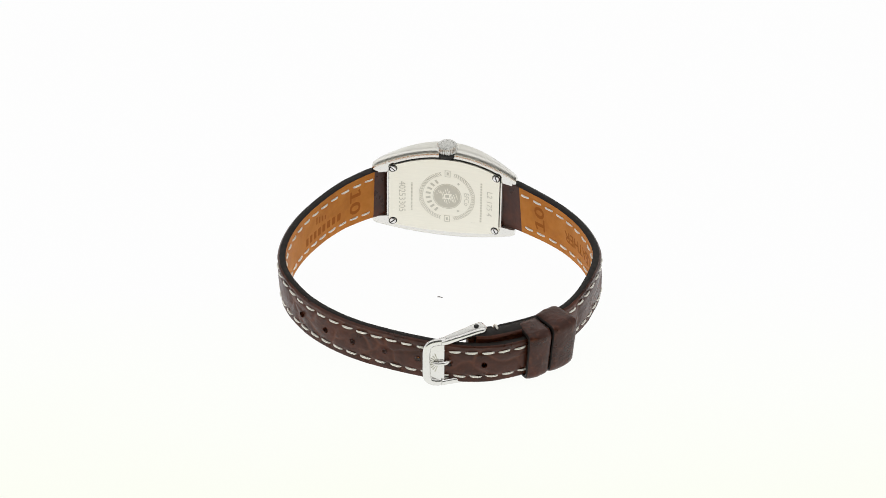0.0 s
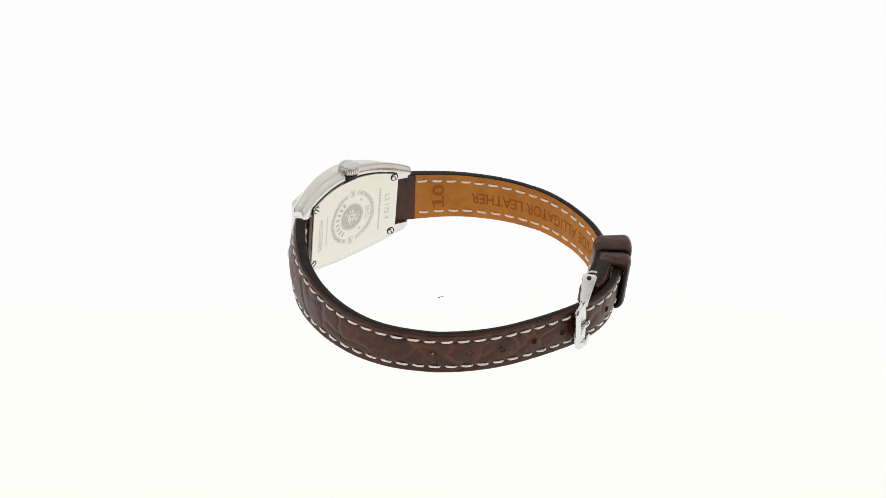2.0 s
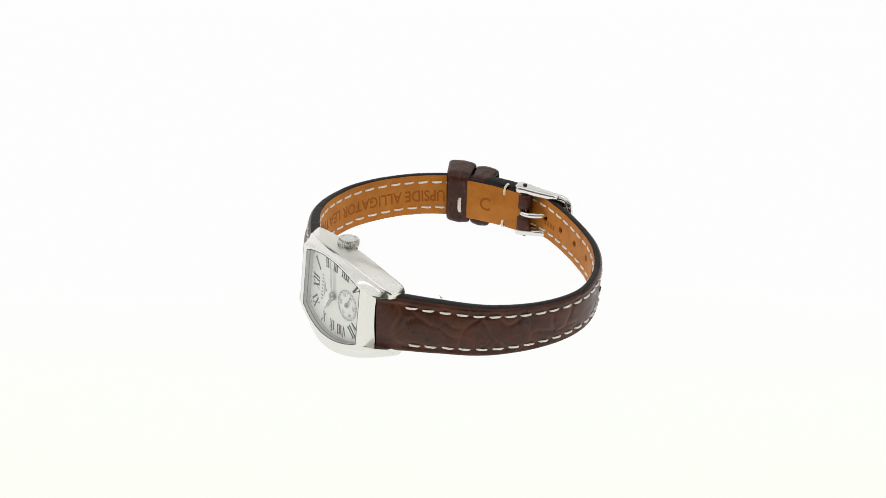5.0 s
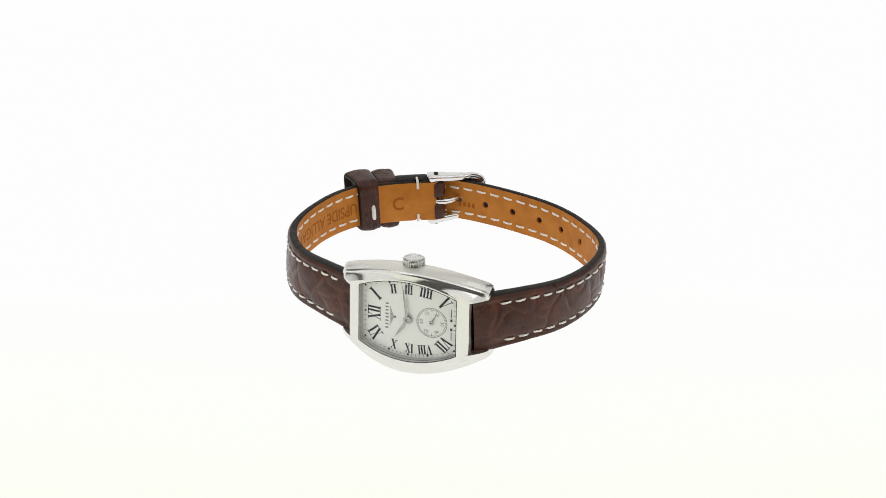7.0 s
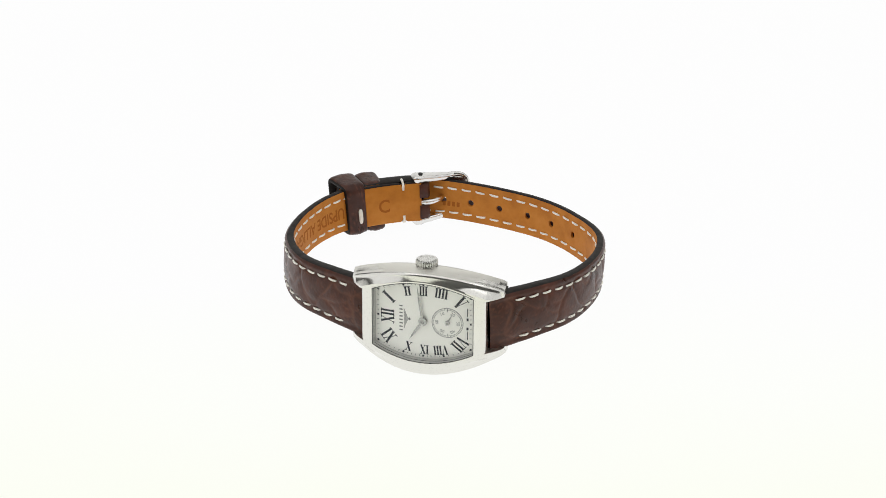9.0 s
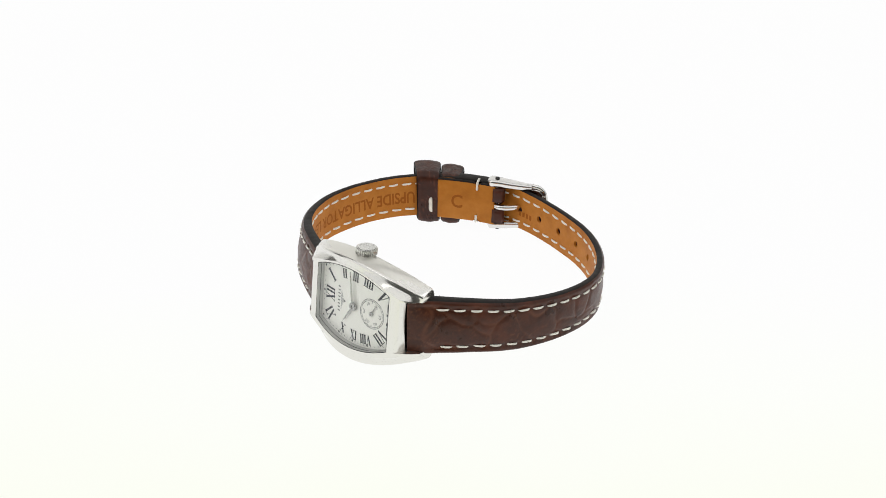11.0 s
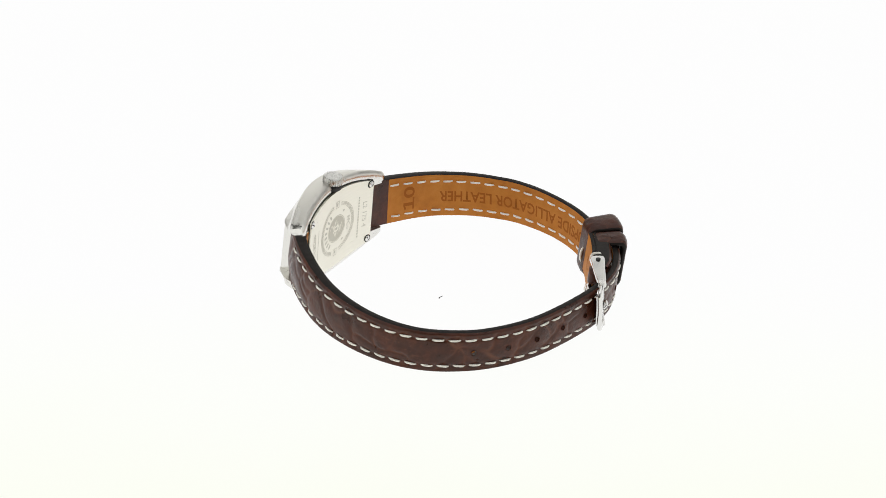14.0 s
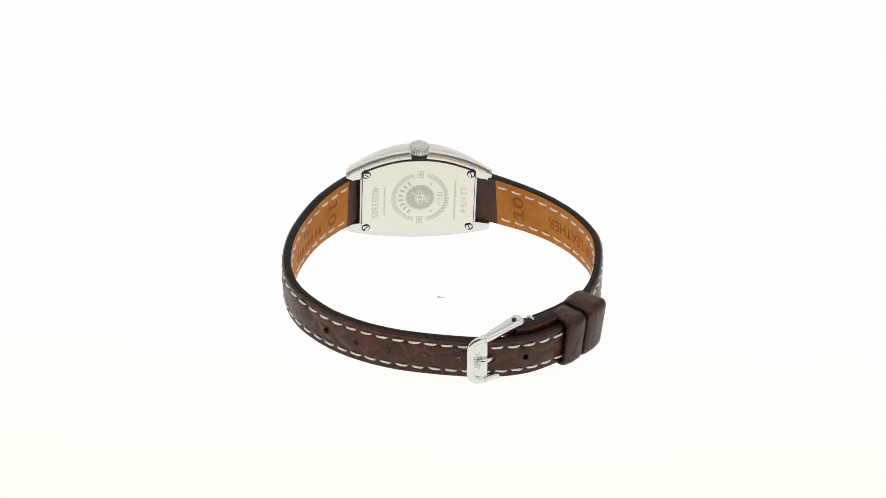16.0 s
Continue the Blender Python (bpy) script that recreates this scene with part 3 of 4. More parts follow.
def scales(s, w, seed):
    """Crocodile relief: how high the hide stands and how near a crease is."""
    warp = noise.noise((s * 0.13, w * 0.20, seed + 9))
    sway = noise.noise((s * 0.16, w * 0.18, seed + 5))
    v = Vector((s / 9.6 + 0.42 * warp, w / 8.2 + 0.38 * sway, seed * 3.7))
    d, _ = noise.voronoi(v)
    edge = d[1] - d[0]
    near = math.exp(-max(0.0, s - 4) / 9)
    fold = noise.noise((s * 0.30 + 0.35 * w, w * 0.55 - 0.15 * s, seed + 4))
    line = noise.noise((s * 0.16, w * 0.85 + 0.5 * warp, seed + 14))
    fine = noise.noise((s * 1.6, w * 2.0, seed + 2))
    strong = 0.5 + 0.75 * noise.noise((s * 0.22, w * 0.30, seed + 20))
    crease = max(0.0, 1 - edge / 0.075) ** 1.4 * max(0.12, min(1.0, strong))
    wrinkle = max(0.0, 1 - abs(fold) / 0.03) * max(0.0, 0.30 + 0.8 * noise.noise((s * 0.12, w * 0.2, seed + 30)))
    scratch = max(0.0, 1 - abs(line) / 0.028) * max(0.0, 0.10 + 0.55 * near + 0.8 * noise.noise((s * 0.12, w * 0.2, seed + 40)))
    net = max(0.0, 1 - abs(noise.noise((s * 0.50, w * 0.75 + 0.3 * s, seed + 60))) / 0.035) * near * (0.5 + 0.8 * noise.noise((s * 0.3, w * 0.4, seed + 70)))
    scratch = max(scratch, net)
    dome = min(1.0, edge / 0.30)
    high = 0.23 * dome * (2 - dome) + 0.07 * fold + 0.018 * fine + 0.06 * sway - 0.06 * wrinkle - 0.05 * scratch - 0.05
    return high, max(0.0, min(1.0, max(crease, wrinkle, scratch)))


def sheet(name, band, face, s0, s1, ns, nw, mat, parent, holes=(), seed=None, label="", over=1.0):
    """One face of a strap as a fine net, with its punched holes left open."""
    bm = bmesh.new()
    lay = bm.verts.layers.float.new("crease")
    net = []
    for s in np.linspace(s0, s1, ns):
        h = lerp(s, band.half) * over
        row = []
        for k in np.linspace(-1, 1, nw):
            u, w = float(s), h * float(k)
            for hs, r in holes:
                q = math.hypot(u - hs, w)
                if 0.001 < q < r + 0.16 and q > r - 0.2:
                    u, w = hs + (u - hs) * r / q, w * r / q
            off, cr = face(u, w), 0.0
            if seed is not None:
                hi, cr = scales(u, w, seed)
                fade = min(1.0, max(0.0, (0.93 - abs(k)) / 0.1))
                g = min(1.0, u / 5)
                off, cr = off + ((hi - 0.34) * g - 0.25 * (1 - g)) * fade, cr * fade
            v = bm.verts.new(band.at(u, w, off))
            v[lay] = cr
            row.append((v, u, w))
        net.append(row)
    for a, b in zip(net, net[1:]):
        for i in range(nw - 1):
            quad = (a[i], b[i], b[i + 1], a[i + 1])
            if any(math.hypot(sum(q[1] for q in quad) / 4 - hs, sum(q[2] for q in quad) / 4) < r for hs, r in holes):
                continue
            bm.faces.new([q[0] for q in quad])
    bmesh.ops.recalc_face_normals(bm, faces=bm.faces)
    return part(name, bm, mat, parent, label)


def stitch_mesh(length, r):
    bm = bmesh.new()
    rings = []
    for k in np.linspace(-1, 1, 9):
        q = r * math.sqrt(max(0.02, 1 - abs(k) ** 5))
        y = length / 2 * k
        z = 0.10 - 0.34 * abs(k) ** 3
        rings.append([(y, q * math.cos(a), z + 0.8 * q * math.sin(a)) for a in (2 * math.pi * j / 8 for j in range(8))])
    loft(bm, rings)
    bmesh.ops.recalc_face_normals(bm, faces=bm.faces)
    me = bpy.data.meshes.new("stitch")
    bmesh.ops.scale(bm, vec=(MM, MM, MM), verts=bm.verts)
    bm.to_mesh(me)
    bm.free()
    me.materials.append(THREAD)
    me.polygons.foreach_set("use_smooth", [True] * len(me.polygons))
    return me


STITCH = stitch_mesh(LONG, 0.25)
dice = random.Random(5)


def stitches(band, s0, s1, parent, inside):
    """A row along each edge, one object a stitch."""
    for side in (1, -1):
        s = s0 + 0.6 * (side < 0)
        while s < s1:
            w = side * (lerp(s, band.half) - SEAM)
            d, nrm = band.axes(s)
            off = -lerp(s, band.thick) - 0.04 if inside else band.outer(s, w) - 0.02
            up = -nrm if inside else nrm
            slope = (lerp(s + 1, band.middle) - lerp(s - 1, band.middle) + side * (lerp(s + 1, band.half) - lerp(s - 1, band.half))) / 2
            x = (d + Vector((0, 0, slope + side * 0.05 + dice.uniform(-0.03, 0.03)))).normalized()
            y = up.cross(x).normalized()
            ob = new("stitch", STITCH)
            ob.parent = parent
            ob.matrix_local = Matrix.Translation(band.at(s, w, off) * MM) @ Matrix((x, y, x.cross(y))).transposed().to_4x4()
            s += PITCH + dice.uniform(-0.08, 0.08)


HALF = [(0, 6.12), (5, 6.12), (14, 5.8), (24, 5.55), (36, 5.25), (48, 5.05), (62, 4.83), (130, 4.68)]
PAD = [(0, 0.3), (4, 0.9), (12, 0.8), (25, 0.35), (45, 0.22), (130, 0.2)]
THICK = [(0, 2.9), (10, 2.7), (30, 2.2), (50, 1.85), (130, 1.8)]
LONG_BAND = Band([(-12.1, 30.9), (-16.05, 28.7), (-22.8, 23.5), (-28.9, 16.7), (-33.4, 8.5), (-35.65, 0.0), (-35.5, -7.5), (-33.1, -14.1), (-28.05, -21.65), (-20.75, -28.05),
                  (-13.0, -32.05), (-5.9, -34.9), (1.1, -37.0), (8.2, -37.6), (15.4, -36.0), (23.2, -32.1), (29.4, -27.0)],
                 [(0, 0.6), (5, 0.6), (7, 0.6), (14, 0.15), (24, -1.15), (36, -2.2), (48, -3.2), (62, -4.38), (80, -5.13), (95, -5.5), (108, -5.7), (118, -5.3), (130, -4.5)], HALF, PAD, THICK, -0.07)
SHORT_BAND = Band([(13.3, 26.1), (17.5, 23.7), (24.1, 18.1), (29.2, 13.0), (33.0, 6.6), (35.1, -1.2), (34.7, -7.0), (33.2, -12.4), (30.7, -18.8), (26.3, -25.3), (20.4, -29.6), (13.3, -32.7), (6.9, -34.5)],
                  [(0, 0.0), (6, 0.0), (14, -0.7), (24, -1.9), (36, -2.9), (48, -3.1), (62, -3.83), (90, -4.6)], HALF, PAD, THICK, -0.11)


LONG_BAND.stop = LONG_BAND.length - 4.0
SHORT_BAND.swell = [(SHORT_BAND.length - 17, 0.0), (SHORT_BAND.length - 10, 1.6), (SHORT_BAND.length - 3, 1.7), (SHORT_BAND.length, 1.0)]


def strap(name, band, holes, seed, label, inner_from, lining_to, stitch_to):
    ob = new(name)
    ob.parent = watch
    tagged(ob, label)
    n = int(band.length / 0.26)
    sheet("leather", band, band.outer, 0, band.stop, n, 37, BROWN, ob, [(hs, 0.8 * r) for hs, r in holes], seed, "brown crocodile leather, glossy, with pale creases")
    sheet("end_leather", band, lambda s, w: -lerp(s, band.thick), 0, inner_from, 24, 37, BROWN, ob, (), None, "", 1.0)
    sheet("lining", band, lambda s, w: -lerp(s, band.thick), inner_from, lining_to, n, 37, TAN, ob, holes, None, "smooth tan calf lining")
    bm = bmesh.new()
    rows = {1: [], -1: []}
    for side in (1, -1):
        for s in np.linspace(0, band.stop, 170):
            h = lerp(s, band.half)
            o, t = band.outer(s, h), lerp(s, band.thick)
            wob = 0.06 * noise.noise((s * 0.6, side * 3.1, seed))
            rows[side].append([band.at(s, side * (w + wob * k), f) for w, f, k in ((h, o, 0), (h + 0.13, o - 0.3, 1), (h + 0.15, (o - t) / 2, 1), (h + 0.13, -t + 0.25, 1), (h, -t, 0))])
        loft(bm, rows[side], closed=False, cap=False)
    for end in (0, -1):
        bm.faces.new([bm.verts.new(p) for p in rows[1][end] + list(reversed(rows[-1][end]))])
    bmesh.ops.recalc_face_normals(bm, faces=bm.faces)
    part("painted_edge", bm, EDGE, ob, "black-brown painted edge")
    for hs, r in holes:
        bm = bmesh.new()
        k = 20
        loft(bm, [[band.at(hs + q * math.cos(a), q * math.sin(a), f) for a in (2 * math.pi * j / k for j in range(k))] for q, f in ((0.8 * r, band.outer(hs, 0) - 0.05), (0.95 * r, -0.72 * lerp(hs, band.thick)), (r, -lerp(hs, band.thick)))], cap=False)
        for i, f in enumerate(bm.faces):
            f.material_index = int(i >= k)
        part("hole_wall", bm, [BROWN, TAN], ob)
    stitches(band, STITCH0 + 0.6, stitch_to, ob, False)
    stitches(band, inner_from + 1.6, lining_to - 0.5, ob, True)
    return ob


HOLE_AT = [LONG_BAND.near(x, y) for x, y in ((-30.2, -19.2), (-25.0, -25.0), (-19.0, -29.6), (-12.4, -33.5), (-5.4, -36.0), (1.5, -37.3), (8.8, -36.8))]
HOLES = [(s, 0.78) for s in HOLE_AT]
long_strap = strap("long_strap", LONG_BAND, HOLES, 1.0, "brown crocodile strap end with punched holes and ivory stitching", 5.6, LONG_BAND.stop, LONG_BAND.stop - 2)
FLAP = SHORT_BAND.near(19.5, -29.2)
short_strap = strap("short_strap", SHORT_BAND, (), 6.0, "brown crocodile strap end that holds the buckle", 7.4, FLAP + 3, FLAP)

# folded end round the buckle bar: tan flap with a stamped letter, dark fold
bm = bmesh.new()
rows = []
SB = SHORT_BAND
for s in np.linspace(FLAP - 1, SB.length - 0.6, 40):
    h = lerp(s, SB.half) - 0.05
    notch = 0.75 * math.exp(-((s - SB.near(11.7, -33.1)) / 0.5) ** 2)
    t = lerp(s, SB.thick)
    rows.append([SB.at(s, w, f) for w, f in ((h - notch, -t + 0.1), (h - notch, -t - 0.75), (h - notch - 0.2, -t - 0.9), (0, -t - 0.9), (-h + notch + 0.2, -t - 0.9), (-h + notch, -t - 0.75), (-h + notch, -t + 0.1))])
loft(bm, rows)
bmesh.ops.recalc_face_normals(bm, faces=bm.faces)
for f in bm.faces:
    f.normal_update()
    f.material_index = 1 if abs(f.normal.z) > 0.6 else 0
part("flap", bm, [TAN, EDGE], short_strap, "tan folded flap with a stamped letter")
bm = bmesh.new()
for lo, hi in ((-4.15, -0.95), (0.95, 4.15)):
    rings = []
    for w in np.linspace(lo, hi, 4):
        ringpts = []
        for s, f in ((SB.length - 1.4, 0.08), (SB.length - 0.6, 0.12), (SB.length + 0.0, -0.2)):
            ringpts.append(SB.at(s, w, f))
        base, (d, nrm) = SB.at(SB.length, w, -1.5), SB.axes(SB.length)
        for a in np.linspace(60, -60, 7):
            ringpts.append(base + 1.55 * (math.cos(radians(a)) * d + math.sin(radians(a)) * nrm))
        for s, f in ((SB.length - 0.3, -2.98), (SB.length - 1.0, -2.98)):
            ringpts.append(SB.at(s, w, f))
        rings.append(ringpts)
    loft(bm, rings)
bmesh.ops.recalc_face_normals(bm, faces=bm.faces)
part("fold", bm, KEEPER, short_strap, "dark brown leather fold round the bar")

# ivory whipping stitches that hold the fold
for side in (1, -1):
    s = SB.near(11.7, -33.1)
    h, t = lerp(s, SB.half), lerp(s, SB.thick)
    path = [SB.at(s, side * (h - 1.7), -t - 0.95), SB.at(s, side * (h - 0.5), -t - 1.0), SB.at(s, side * (h + 0.10), -t - 0.5), SB.at(s, side * (h + 0.22), -t * 0.62), SB.at(s, side * (h - 0.1), -t * 0.5)]
    part("whip_stitch", tube(spline(path, 4), 0.29, 8, up=Vector((1, 0.2, 0))), THREAD, short_strap)


def stamp(name, band, text, size, s, w, turn, parent, off=None, long=0.0):
    """Letters pressed into the lining; turn 0 reads along the strap from case to end, seen from inside."""
    bm = written(text, size, 0.07)
    if text == "10":
        left = min(v.co.x for v in bm.verts)
        one = [v.co.copy() for v in bm.verts if v.co.x < left + 0.30 * size]
        cx = (min(c.x for c in one) + max(c.x for c in one)) / 2
        low, top = min(c.y for c in one), max(c.y for c in one)
        rect(bm, cx + 0.1, low + 0.2, 1.9, 0.42)
        rect(bm, cx - 0.45, top - 0.35, 0.9, 0.42, 0.5)
    if long:
        k = long / (max(v.co.x for v in bm.verts) - min(v.co.x for v in bm.verts))
        bmesh.ops.scale(bm, vec=(k, 1, 1), verts=bm.verts)
    bmesh.ops.rotate(bm, verts=bm.verts, cent=(0, 0, 0), matrix=Matrix.Rotation(radians(turn), 3, "Z"))
    put_inside(bm, band, s, w, off)
    return part(name, bm, PRESSED, parent, smooth=False)


def put_inside(bm, band, s, w, off=None):
    # seen from inside with up upwards, the short band runs to the right from the case, the long band to the left
    way = 1 if band is SHORT_BAND else -1
    for v in bm.verts:
        ss = s + way * v.co.x
        v.co = band.at(ss, w + v.co.y, (-lerp(ss, band.thick) if off is None else off) - 0.025)


def bars(band, spots, parent, name="stamped_bar"):
    for s, w, a, b in spots:
        bm = bmesh.new()
        rect(bm, 0, 0, a, b)
        put_inside(bm, band, s, w)
        part(name, bm, PRESSED, parent, smooth=False)


stamp("stamped_text", SHORT_BAND, "UPSIDE ALLIGATOR LEATHER", 3.9, 42.8, -0.1, 180, short_strap, None, 43.0)
stamp("stamped_number", SHORT_BAND, "10", 3.9, 13.2, 0.0, 90, short_strap, None, 6.4)
stamp("stamped_number", LONG_BAND, "10", 4.4, 11.3, 0.1, -90, long_strap, None, 6.4)
stamp("stamped_letter", SHORT_BAND, "C", 4.4, SB.near(16.2, -31.2), -0.5, 0, short_strap, -lerp(60, SB.thick) - 0.9)
bars(LONG_BAND, [(16.2 + 1.75 * k, -1.7, 1.1, 1.9) for k in range(8)] + [(21.0 + 1.1 * k, 0.9 + 0.25 * k, 0.45, 1.1 + 0.25 * k) for k in range(4)] + [(HOLE_AT[4] + 3.2 + 1.2 * k, -0.9, 0.75, 1.2) for k in range(4)], long_strap)


# -- keepers --
def keeper(name, band, s0, s1, out0, in0, top, bottom, label):
    """A leather loop round both strap ends."""
    bm = bmesh.new()
    lay = bm.verts.layers.float.new("crease")
    th = 1.0
    def rounded(grow):
        w1, w0, o1, o0 = top + grow, bottom - grow, out0 + grow, in0 - grow
        r = 1.0 + 0.75 * grow
        pts = []
        for cw, co, a0 in ((w1 - r, o1 - r, 0), (w0 + r, o1 - r, 90), (w0 + r, o0 + r, 180), (w1 - r, o0 + r, 270)):
            for k in range(7):
                a = radians(a0 + 15 * k)
                pts.append((cw + r * math.cos(a), co + r * math.sin(a)))
        dense = []
        for (a, b), (c, d) in zip(pts, pts[1:] + pts[:1]):
            m = max(1, int(math.hypot(c - a, d - b) / 0.5))
            dense += [(a + (c - a) * j / m, b + (d - b) * j / m) for j in range(m)]
        return dense

    rings = []
    inner, outer_ = rounded(0.0), rounded(th)
    m = 110

    def even(p):
        q = np.array(p + p[:1])
        arc = np.concatenate([[0], np.cumsum(np.hypot(*np.diff(q, axis=0).T))])
        t = np.linspace(0, arc[-1], m + 1)[:-1]
        return np.stack([np.interp(t, arc, q[:, 0]), np.interp(t, arc, q[:, 1])], 1)

    inner, outer_ = even(inner), even(outer_)
    prof = [(0.0, 0.0), (0.0, 0.45), (0.03, 0.72), (0.09, 0.9), (0.18, 1.0)] + [(k, 1.0 + 0.12 * math.sin(math.pi * (k - 0.2) / 0.6)) for k in np.linspace(0.25, 0.75, 11)] + [(0.82, 1.0), (0.91, 0.9), (0.97, 0.72), (1.0, 0.45), (1.0, 0.0)]
    for j, (k, g) in enumerate(prof):
        s = s0 + (s1 - s0) * k
        ringp = []
        for i in range(m):
            p = inner[i] + (outer_[i] - inner[i]) * g
            relief = 0.10 * noise.noise((i * 0.16, s * 0.6, s0)) + 0.05 * noise.noise((i * 0.5, s * 1.7, s0)) if g > 0.9 else 0
            nn = outer_[i] - inner[i]
            p = p + nn * relief
            ringp.append(band.at(s, p[0], p[1]))
        rings.append(ringp)
    vs = loft(bm, rings, cap=False)
    for j, row in enumerate(vs):
        for i, v in enumerate(row):
            c = noise.noise((i * 0.09, j * 0.28, s0 * 2))
            v[lay] = max(0.0, 1 - abs(c) / 0.07) * 0.8
    for i in range(m):
        bm.faces.new((vs[-1][i], vs[-1][(i + 1) % m], vs[0][(i + 1) % m], vs[0][i]))
    last = (len(prof) - 1) * m
    for i, f in enumerate(bm.faces):
        f.material_index = int(i < 2 * m or i >= last - 2 * m)
    bmesh.ops.recalc_face_normals(bm, faces=bm.faces)
    ob = part(name, bm, [KEEPER, EDGE], watch, label)
    return ob


K1 = LONG_BAND.near(17.8, -35.0)
fixed_keeper = keeper("keeper", LONG_BAND, K1 - 0.3, K1 + 4.9, 0.6, -5.0, 5.3, -4.6, "fixed brown leather keeper loop beside the buckle")
free_keeper = keeper("keeper", LONG_BAND, K1 + 5.1, K1 + 11.3, 0.75, -5.5, 5.8, -4.5, "free brown leather keeper loop with one ivory stitch")
s = K1 + 7.7
path = [LONG_BAND.at(s, w, -6.7 + b) for w, b in ((-2.3, 0.35), (-1.7, -0.02), (-0.6, -0.12), (0.4, -0.02), (0.9, 0.35))]
part("keeper_stitch", tube(spline(path, 4), 0.5, 8, (1, 0.6), up=Vector((0, 1, 0.01))), THREAD, free_keeper)

# -- buckle --
buckle = new("buckle")
buckle.parent = watch
tagged(buckle, "polished steel pin buckle with engraved bar")
G = GROUND


def bar_profile(path, widths, heights):
    """A flat bar with rounded edges along points; width is across, height outwards."""
    bm = bmesh.new()
    rings = []
    for i, p in enumerate(path):
        d = (path[min(i + 1, len(path) - 1)] - path[max(i - 1, 0)]).normalized()
        a = Vector((0, 0, 1))
        b = a.cross(d).normalized()
        w, h = widths[i] / 2, heights[i] / 2
        r = 0.35 * min(w, h) * 2
        pts = []
        for cw, ch, a0 in ((w - r, h - r, 0), (-w + r, h - r, 90), (-w + r, -h + r, 180), (w - r, -h + r, 270)):
            for k in range(4):
                t = radians(a0 + 30 * k)
                pts.append(p + a * (cw + r * math.cos(t)) + b * (ch + r * math.sin(t)))
        rings.append(pts)
    loft(bm, rings)
    bmesh.ops.recalc_face_normals(bm, faces=bm.faces)
    return bm


for name, z, lift in (("arm", -0.05, 0.95), ("arm", -9.75, -0.35)):
    path = spline([(9.2, -33.05, z + G + lift), (7.2, -33.95, z + G + lift * 0.9), (4.6, -35.15, z + G + lift * 0.5), (2.2, -36.3, z + G + lift * 0.2), (0.7, -37.05, z + G), (-0.2, -37.4, z + G)], 6)
    n = len(path)
    ws = [1.75 - 0.35 * min(1.0, i / n * 1.5) for i in range(n)]
    hs = [3.5 - 1.7 * min(1, i / n * 1.35) for i in range(n)]
    hs[0], hs[1], hs[2], ws[0], ws[1] = 1.6, 2.7, 3.2, 0.9, 1.5
    sharpen(part(name, bar_profile(path, ws, hs), BUCKLE, buckle, "curved steel buckle arm"), 40)
    bm = bmesh.new()
    loft(bm, [[(7.25 + r * math.cos(a), -33.95 + r * math.sin(a), G + z + lift + (0.98 if z > -5 else -0.98) + h) for a in (2 * math.pi * k / 16 for k in range(16))] for r, h in ((0.52, -0.6), (0.52, 0.0), (0.4, 0.02))])
    part("bar_end", bm, GAP, buckle)
# the front: a rounded frame that runs from arm to arm, with a sunk plate inside it
path = spline([(0.9, -37.0, -0.05 + G), (-0.4, -37.5, 0.0 + G), (-1.7, -37.75, -0.15 + G), (-2.75, -37.85, -0.8 + G), (-3.15, -37.95, -2.0 + G), (-3.2, -38.1, -4.9 + G),
               (-3.15, -37.95, -7.8 + G), (-2.75, -37.85, -9.0 + G), (-1.7, -37.75, -9.65 + G), (-0.4, -37.5, -9.8 + G), (0.9, -37.0, -9.75 + G)], 6)
part("front_frame", tube(path, 0.82, 16, (1.0, 0.62), up=Vector((0, 1, 0))), BUCKLE, buckle, "rounded polished steel buckle frame")
bm = bmesh.new()
rings = []
for zz in np.linspace(-9.3, -0.5, 15):
    bow = 0.22 * (1 - ((zz + 4.9) / 4.6) ** 2)
    x0 = -3.1 + 0.8 * max(0.0, (abs(zz + 4.9) - 3.4) / 1.0) ** 2
    prof = [(x0, -37.0), (x0, -37.5), (x0 + 0.5, -37.62), (-1.0, -37.66), (0.35, -37.60), (0.55, -37.45), (0.55, -37.0)]
    rings.append([(x, y - bow, zz + G) for x, y in prof])
loft(bm, rings)
bmesh.ops.recalc_face_normals(bm, faces=bm.faces)
front_bar = sharpen(part("front_bar", bm, BUCKLE, buckle, "sunk steel plate with a winged badge"), 40)
bm = bmesh.new()
for k in range(-4, 5):
    a = radians(17 * k)
    dx, dz = -math.cos(a), math.sin(a)
    px, pz = -dz, dx
    n0, n1, w0, w1 = 0.35, 1.75 + 0.14 * abs(k), 0.05, 0.13
    vs = [bm.verts.new((-0.55 + dx * n + px * w, -37.905 + 0.012 * (pz * w + dz * n) ** 2, -4.9 + G + dz * n + pz * w)) for n, w in ((n0, -w0), (n1, -w1), (n1, w1), (n0, w0))]
    bm.faces.new(vs)
part("winged_badge", bm, ENGRAVED, front_bar, smooth=False)
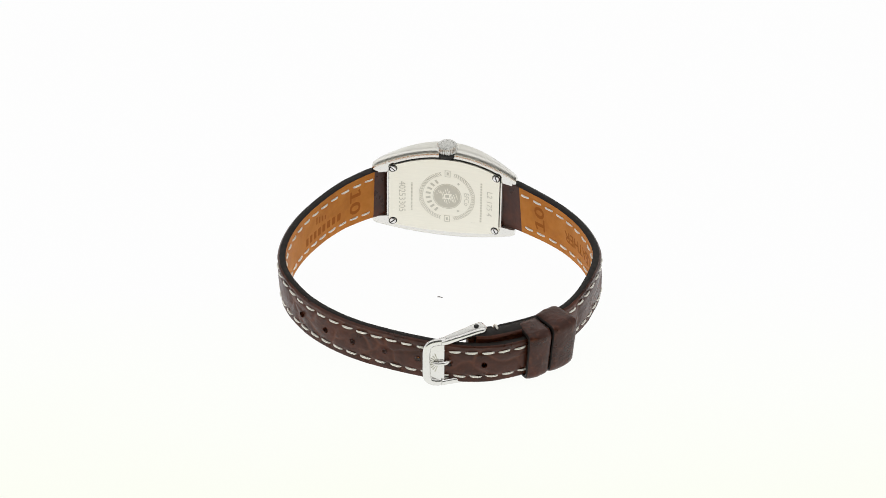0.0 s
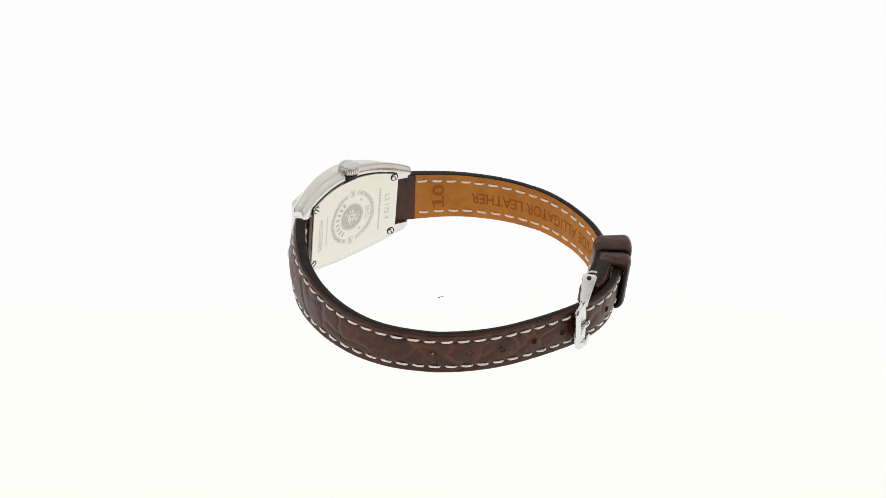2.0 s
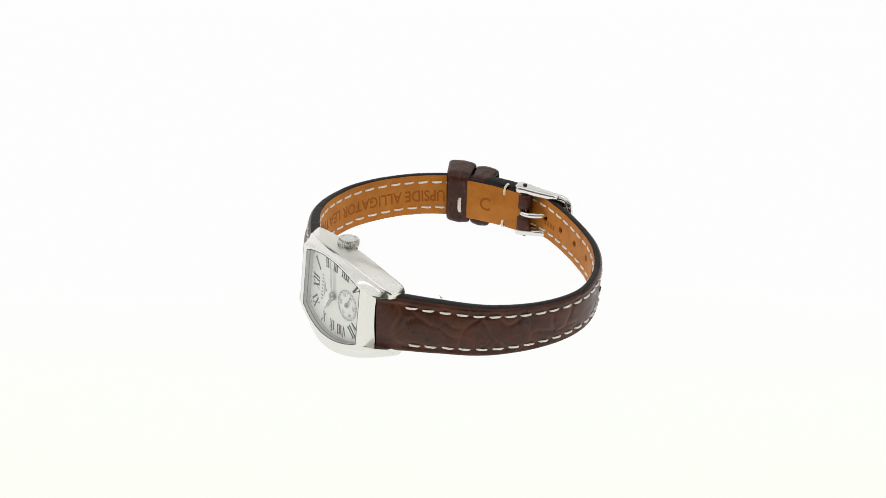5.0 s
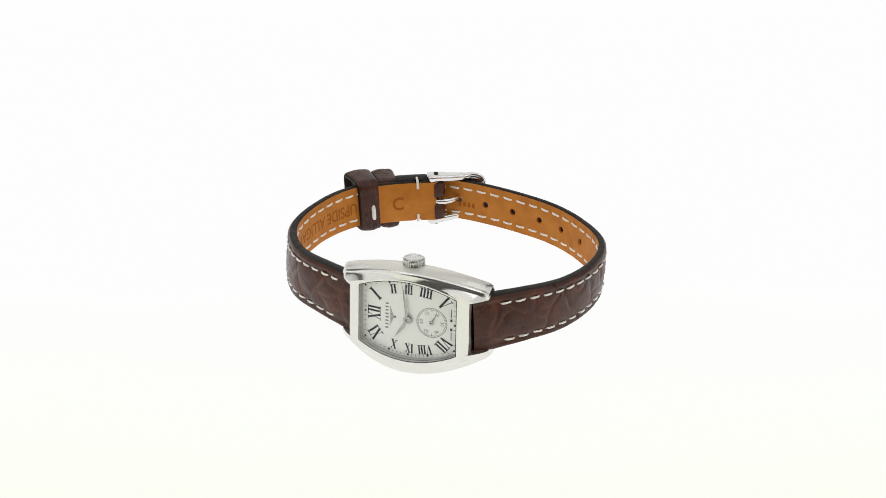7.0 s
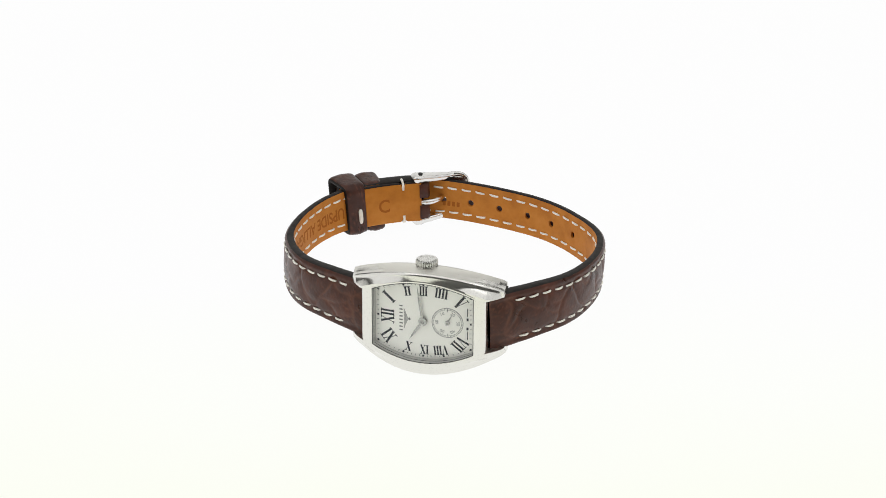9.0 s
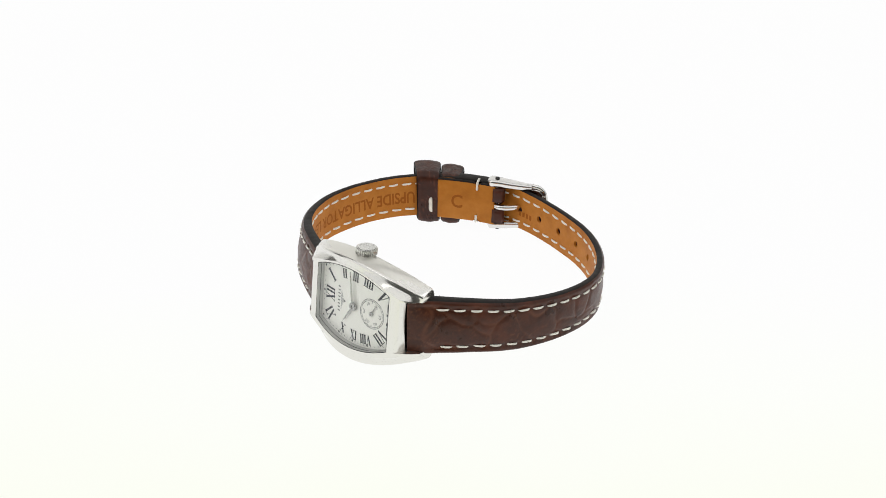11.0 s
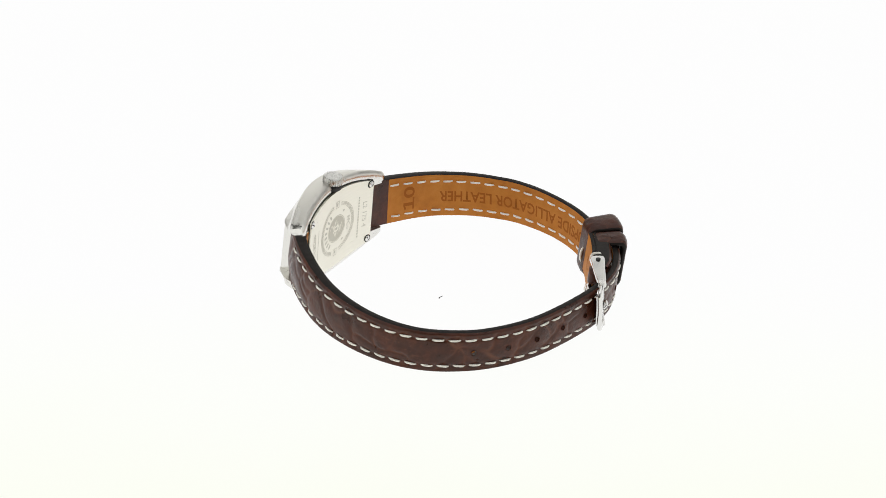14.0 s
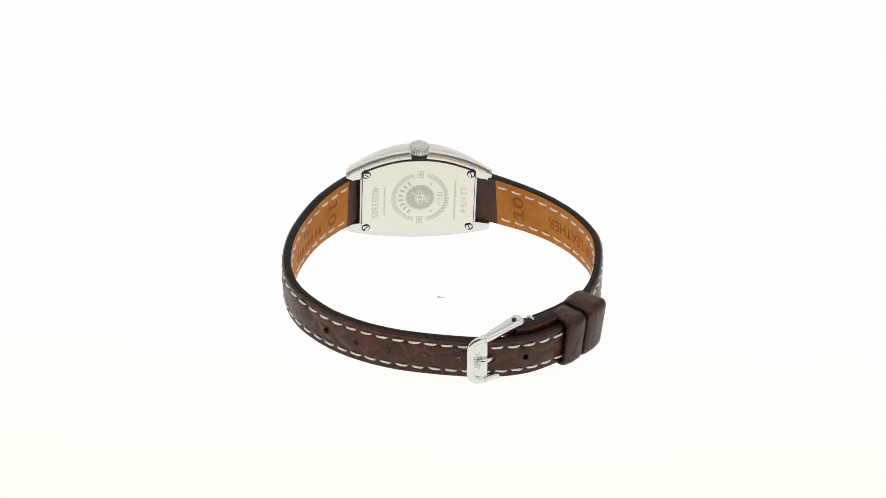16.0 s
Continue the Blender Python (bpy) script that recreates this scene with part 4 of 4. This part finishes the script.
part("cross_bar", tube([(7.1, -33.75, -10.1 + G), (7.1, -33.75, 0.8 + G)], 0.6, 12, up=Vector((0, 1, 0))), BUCKLE, buckle)
path = spline([(7.6, -33.0, -4.8 + G), (6.2, -32.35, -4.8 + G), (4.2, -33.1, -4.8 + G), (2.6, -34.6, -4.8 + G), (1.9, -36.4, -4.8 + G), (0.9, -37.9, -4.8 + G), (-0.4, -38.35, -4.8 + G), (-1.7, -38.3, -4.8 + G)], 6)
part("tongue", tube(path, [0.72 - 0.30 * (i / len(path)) for i in range(len(path))], 12), BUCKLE, buckle, "steel buckle tongue through a strap hole")

# ---- a stray chip on the table ----
bm = bmesh.new()
loft(bm, [[(x, y, z) for x, y, z in ((t * 1.25 - 0.62, 0.17 * w * (1.05 - t) - 0.5 * t * t + 0.1, 0.02 + h) for w, h in ((-1, 0), (1, 0), (0.6, 0.14), (-0.6, 0.14)))] for t in np.linspace(0, 1, 9)])
bmesh.ops.recalc_face_normals(bm, faces=bm.faces)
chip = tagged(part("dust_chip", bm, GREY, None), "tiny grey chip of dust on the white table", "dust")


def motions():
    turn = [(0.0, 0.0), (0.5, 13.0), (1.0, 26.9), (1.5, 40.6), (2.0, 54.5), (2.5, 68.1), (3.0, 81.7), (3.5, 94.9), (4.0, 108.4), (4.5, 121.8), (5.0, 134.3), (5.5, 145.4), (6.0, 154.8),
            (6.5, 163.0), (7.0, 170.1), (7.5, 175.7), (8.0, 179.9), (8.25, 180.7), (8.5, 180.4), (9.0, 176.1), (9.5, 170.7), (10.0, 163.6), (10.5, 155.4), (11.0, 146.0), (11.5, 135.3),
            (12.0, 122.7), (12.5, 109.5), (13.0, 95.9), (13.5, 82.5), (14.0, 68.5), (14.5, 54.9), (15.0, 41.0), (15.5, 27.7), (16.0, 13.9)]
    walk(watch, [(t, pose(0, 0, 0, 0, 0, a)) for t, a in turn])
    walk(chip, [(t, pose(-0.0003, 0.0002, TABLE_Z * MM, 0, 0, a)) for t, a in turn])


motions()
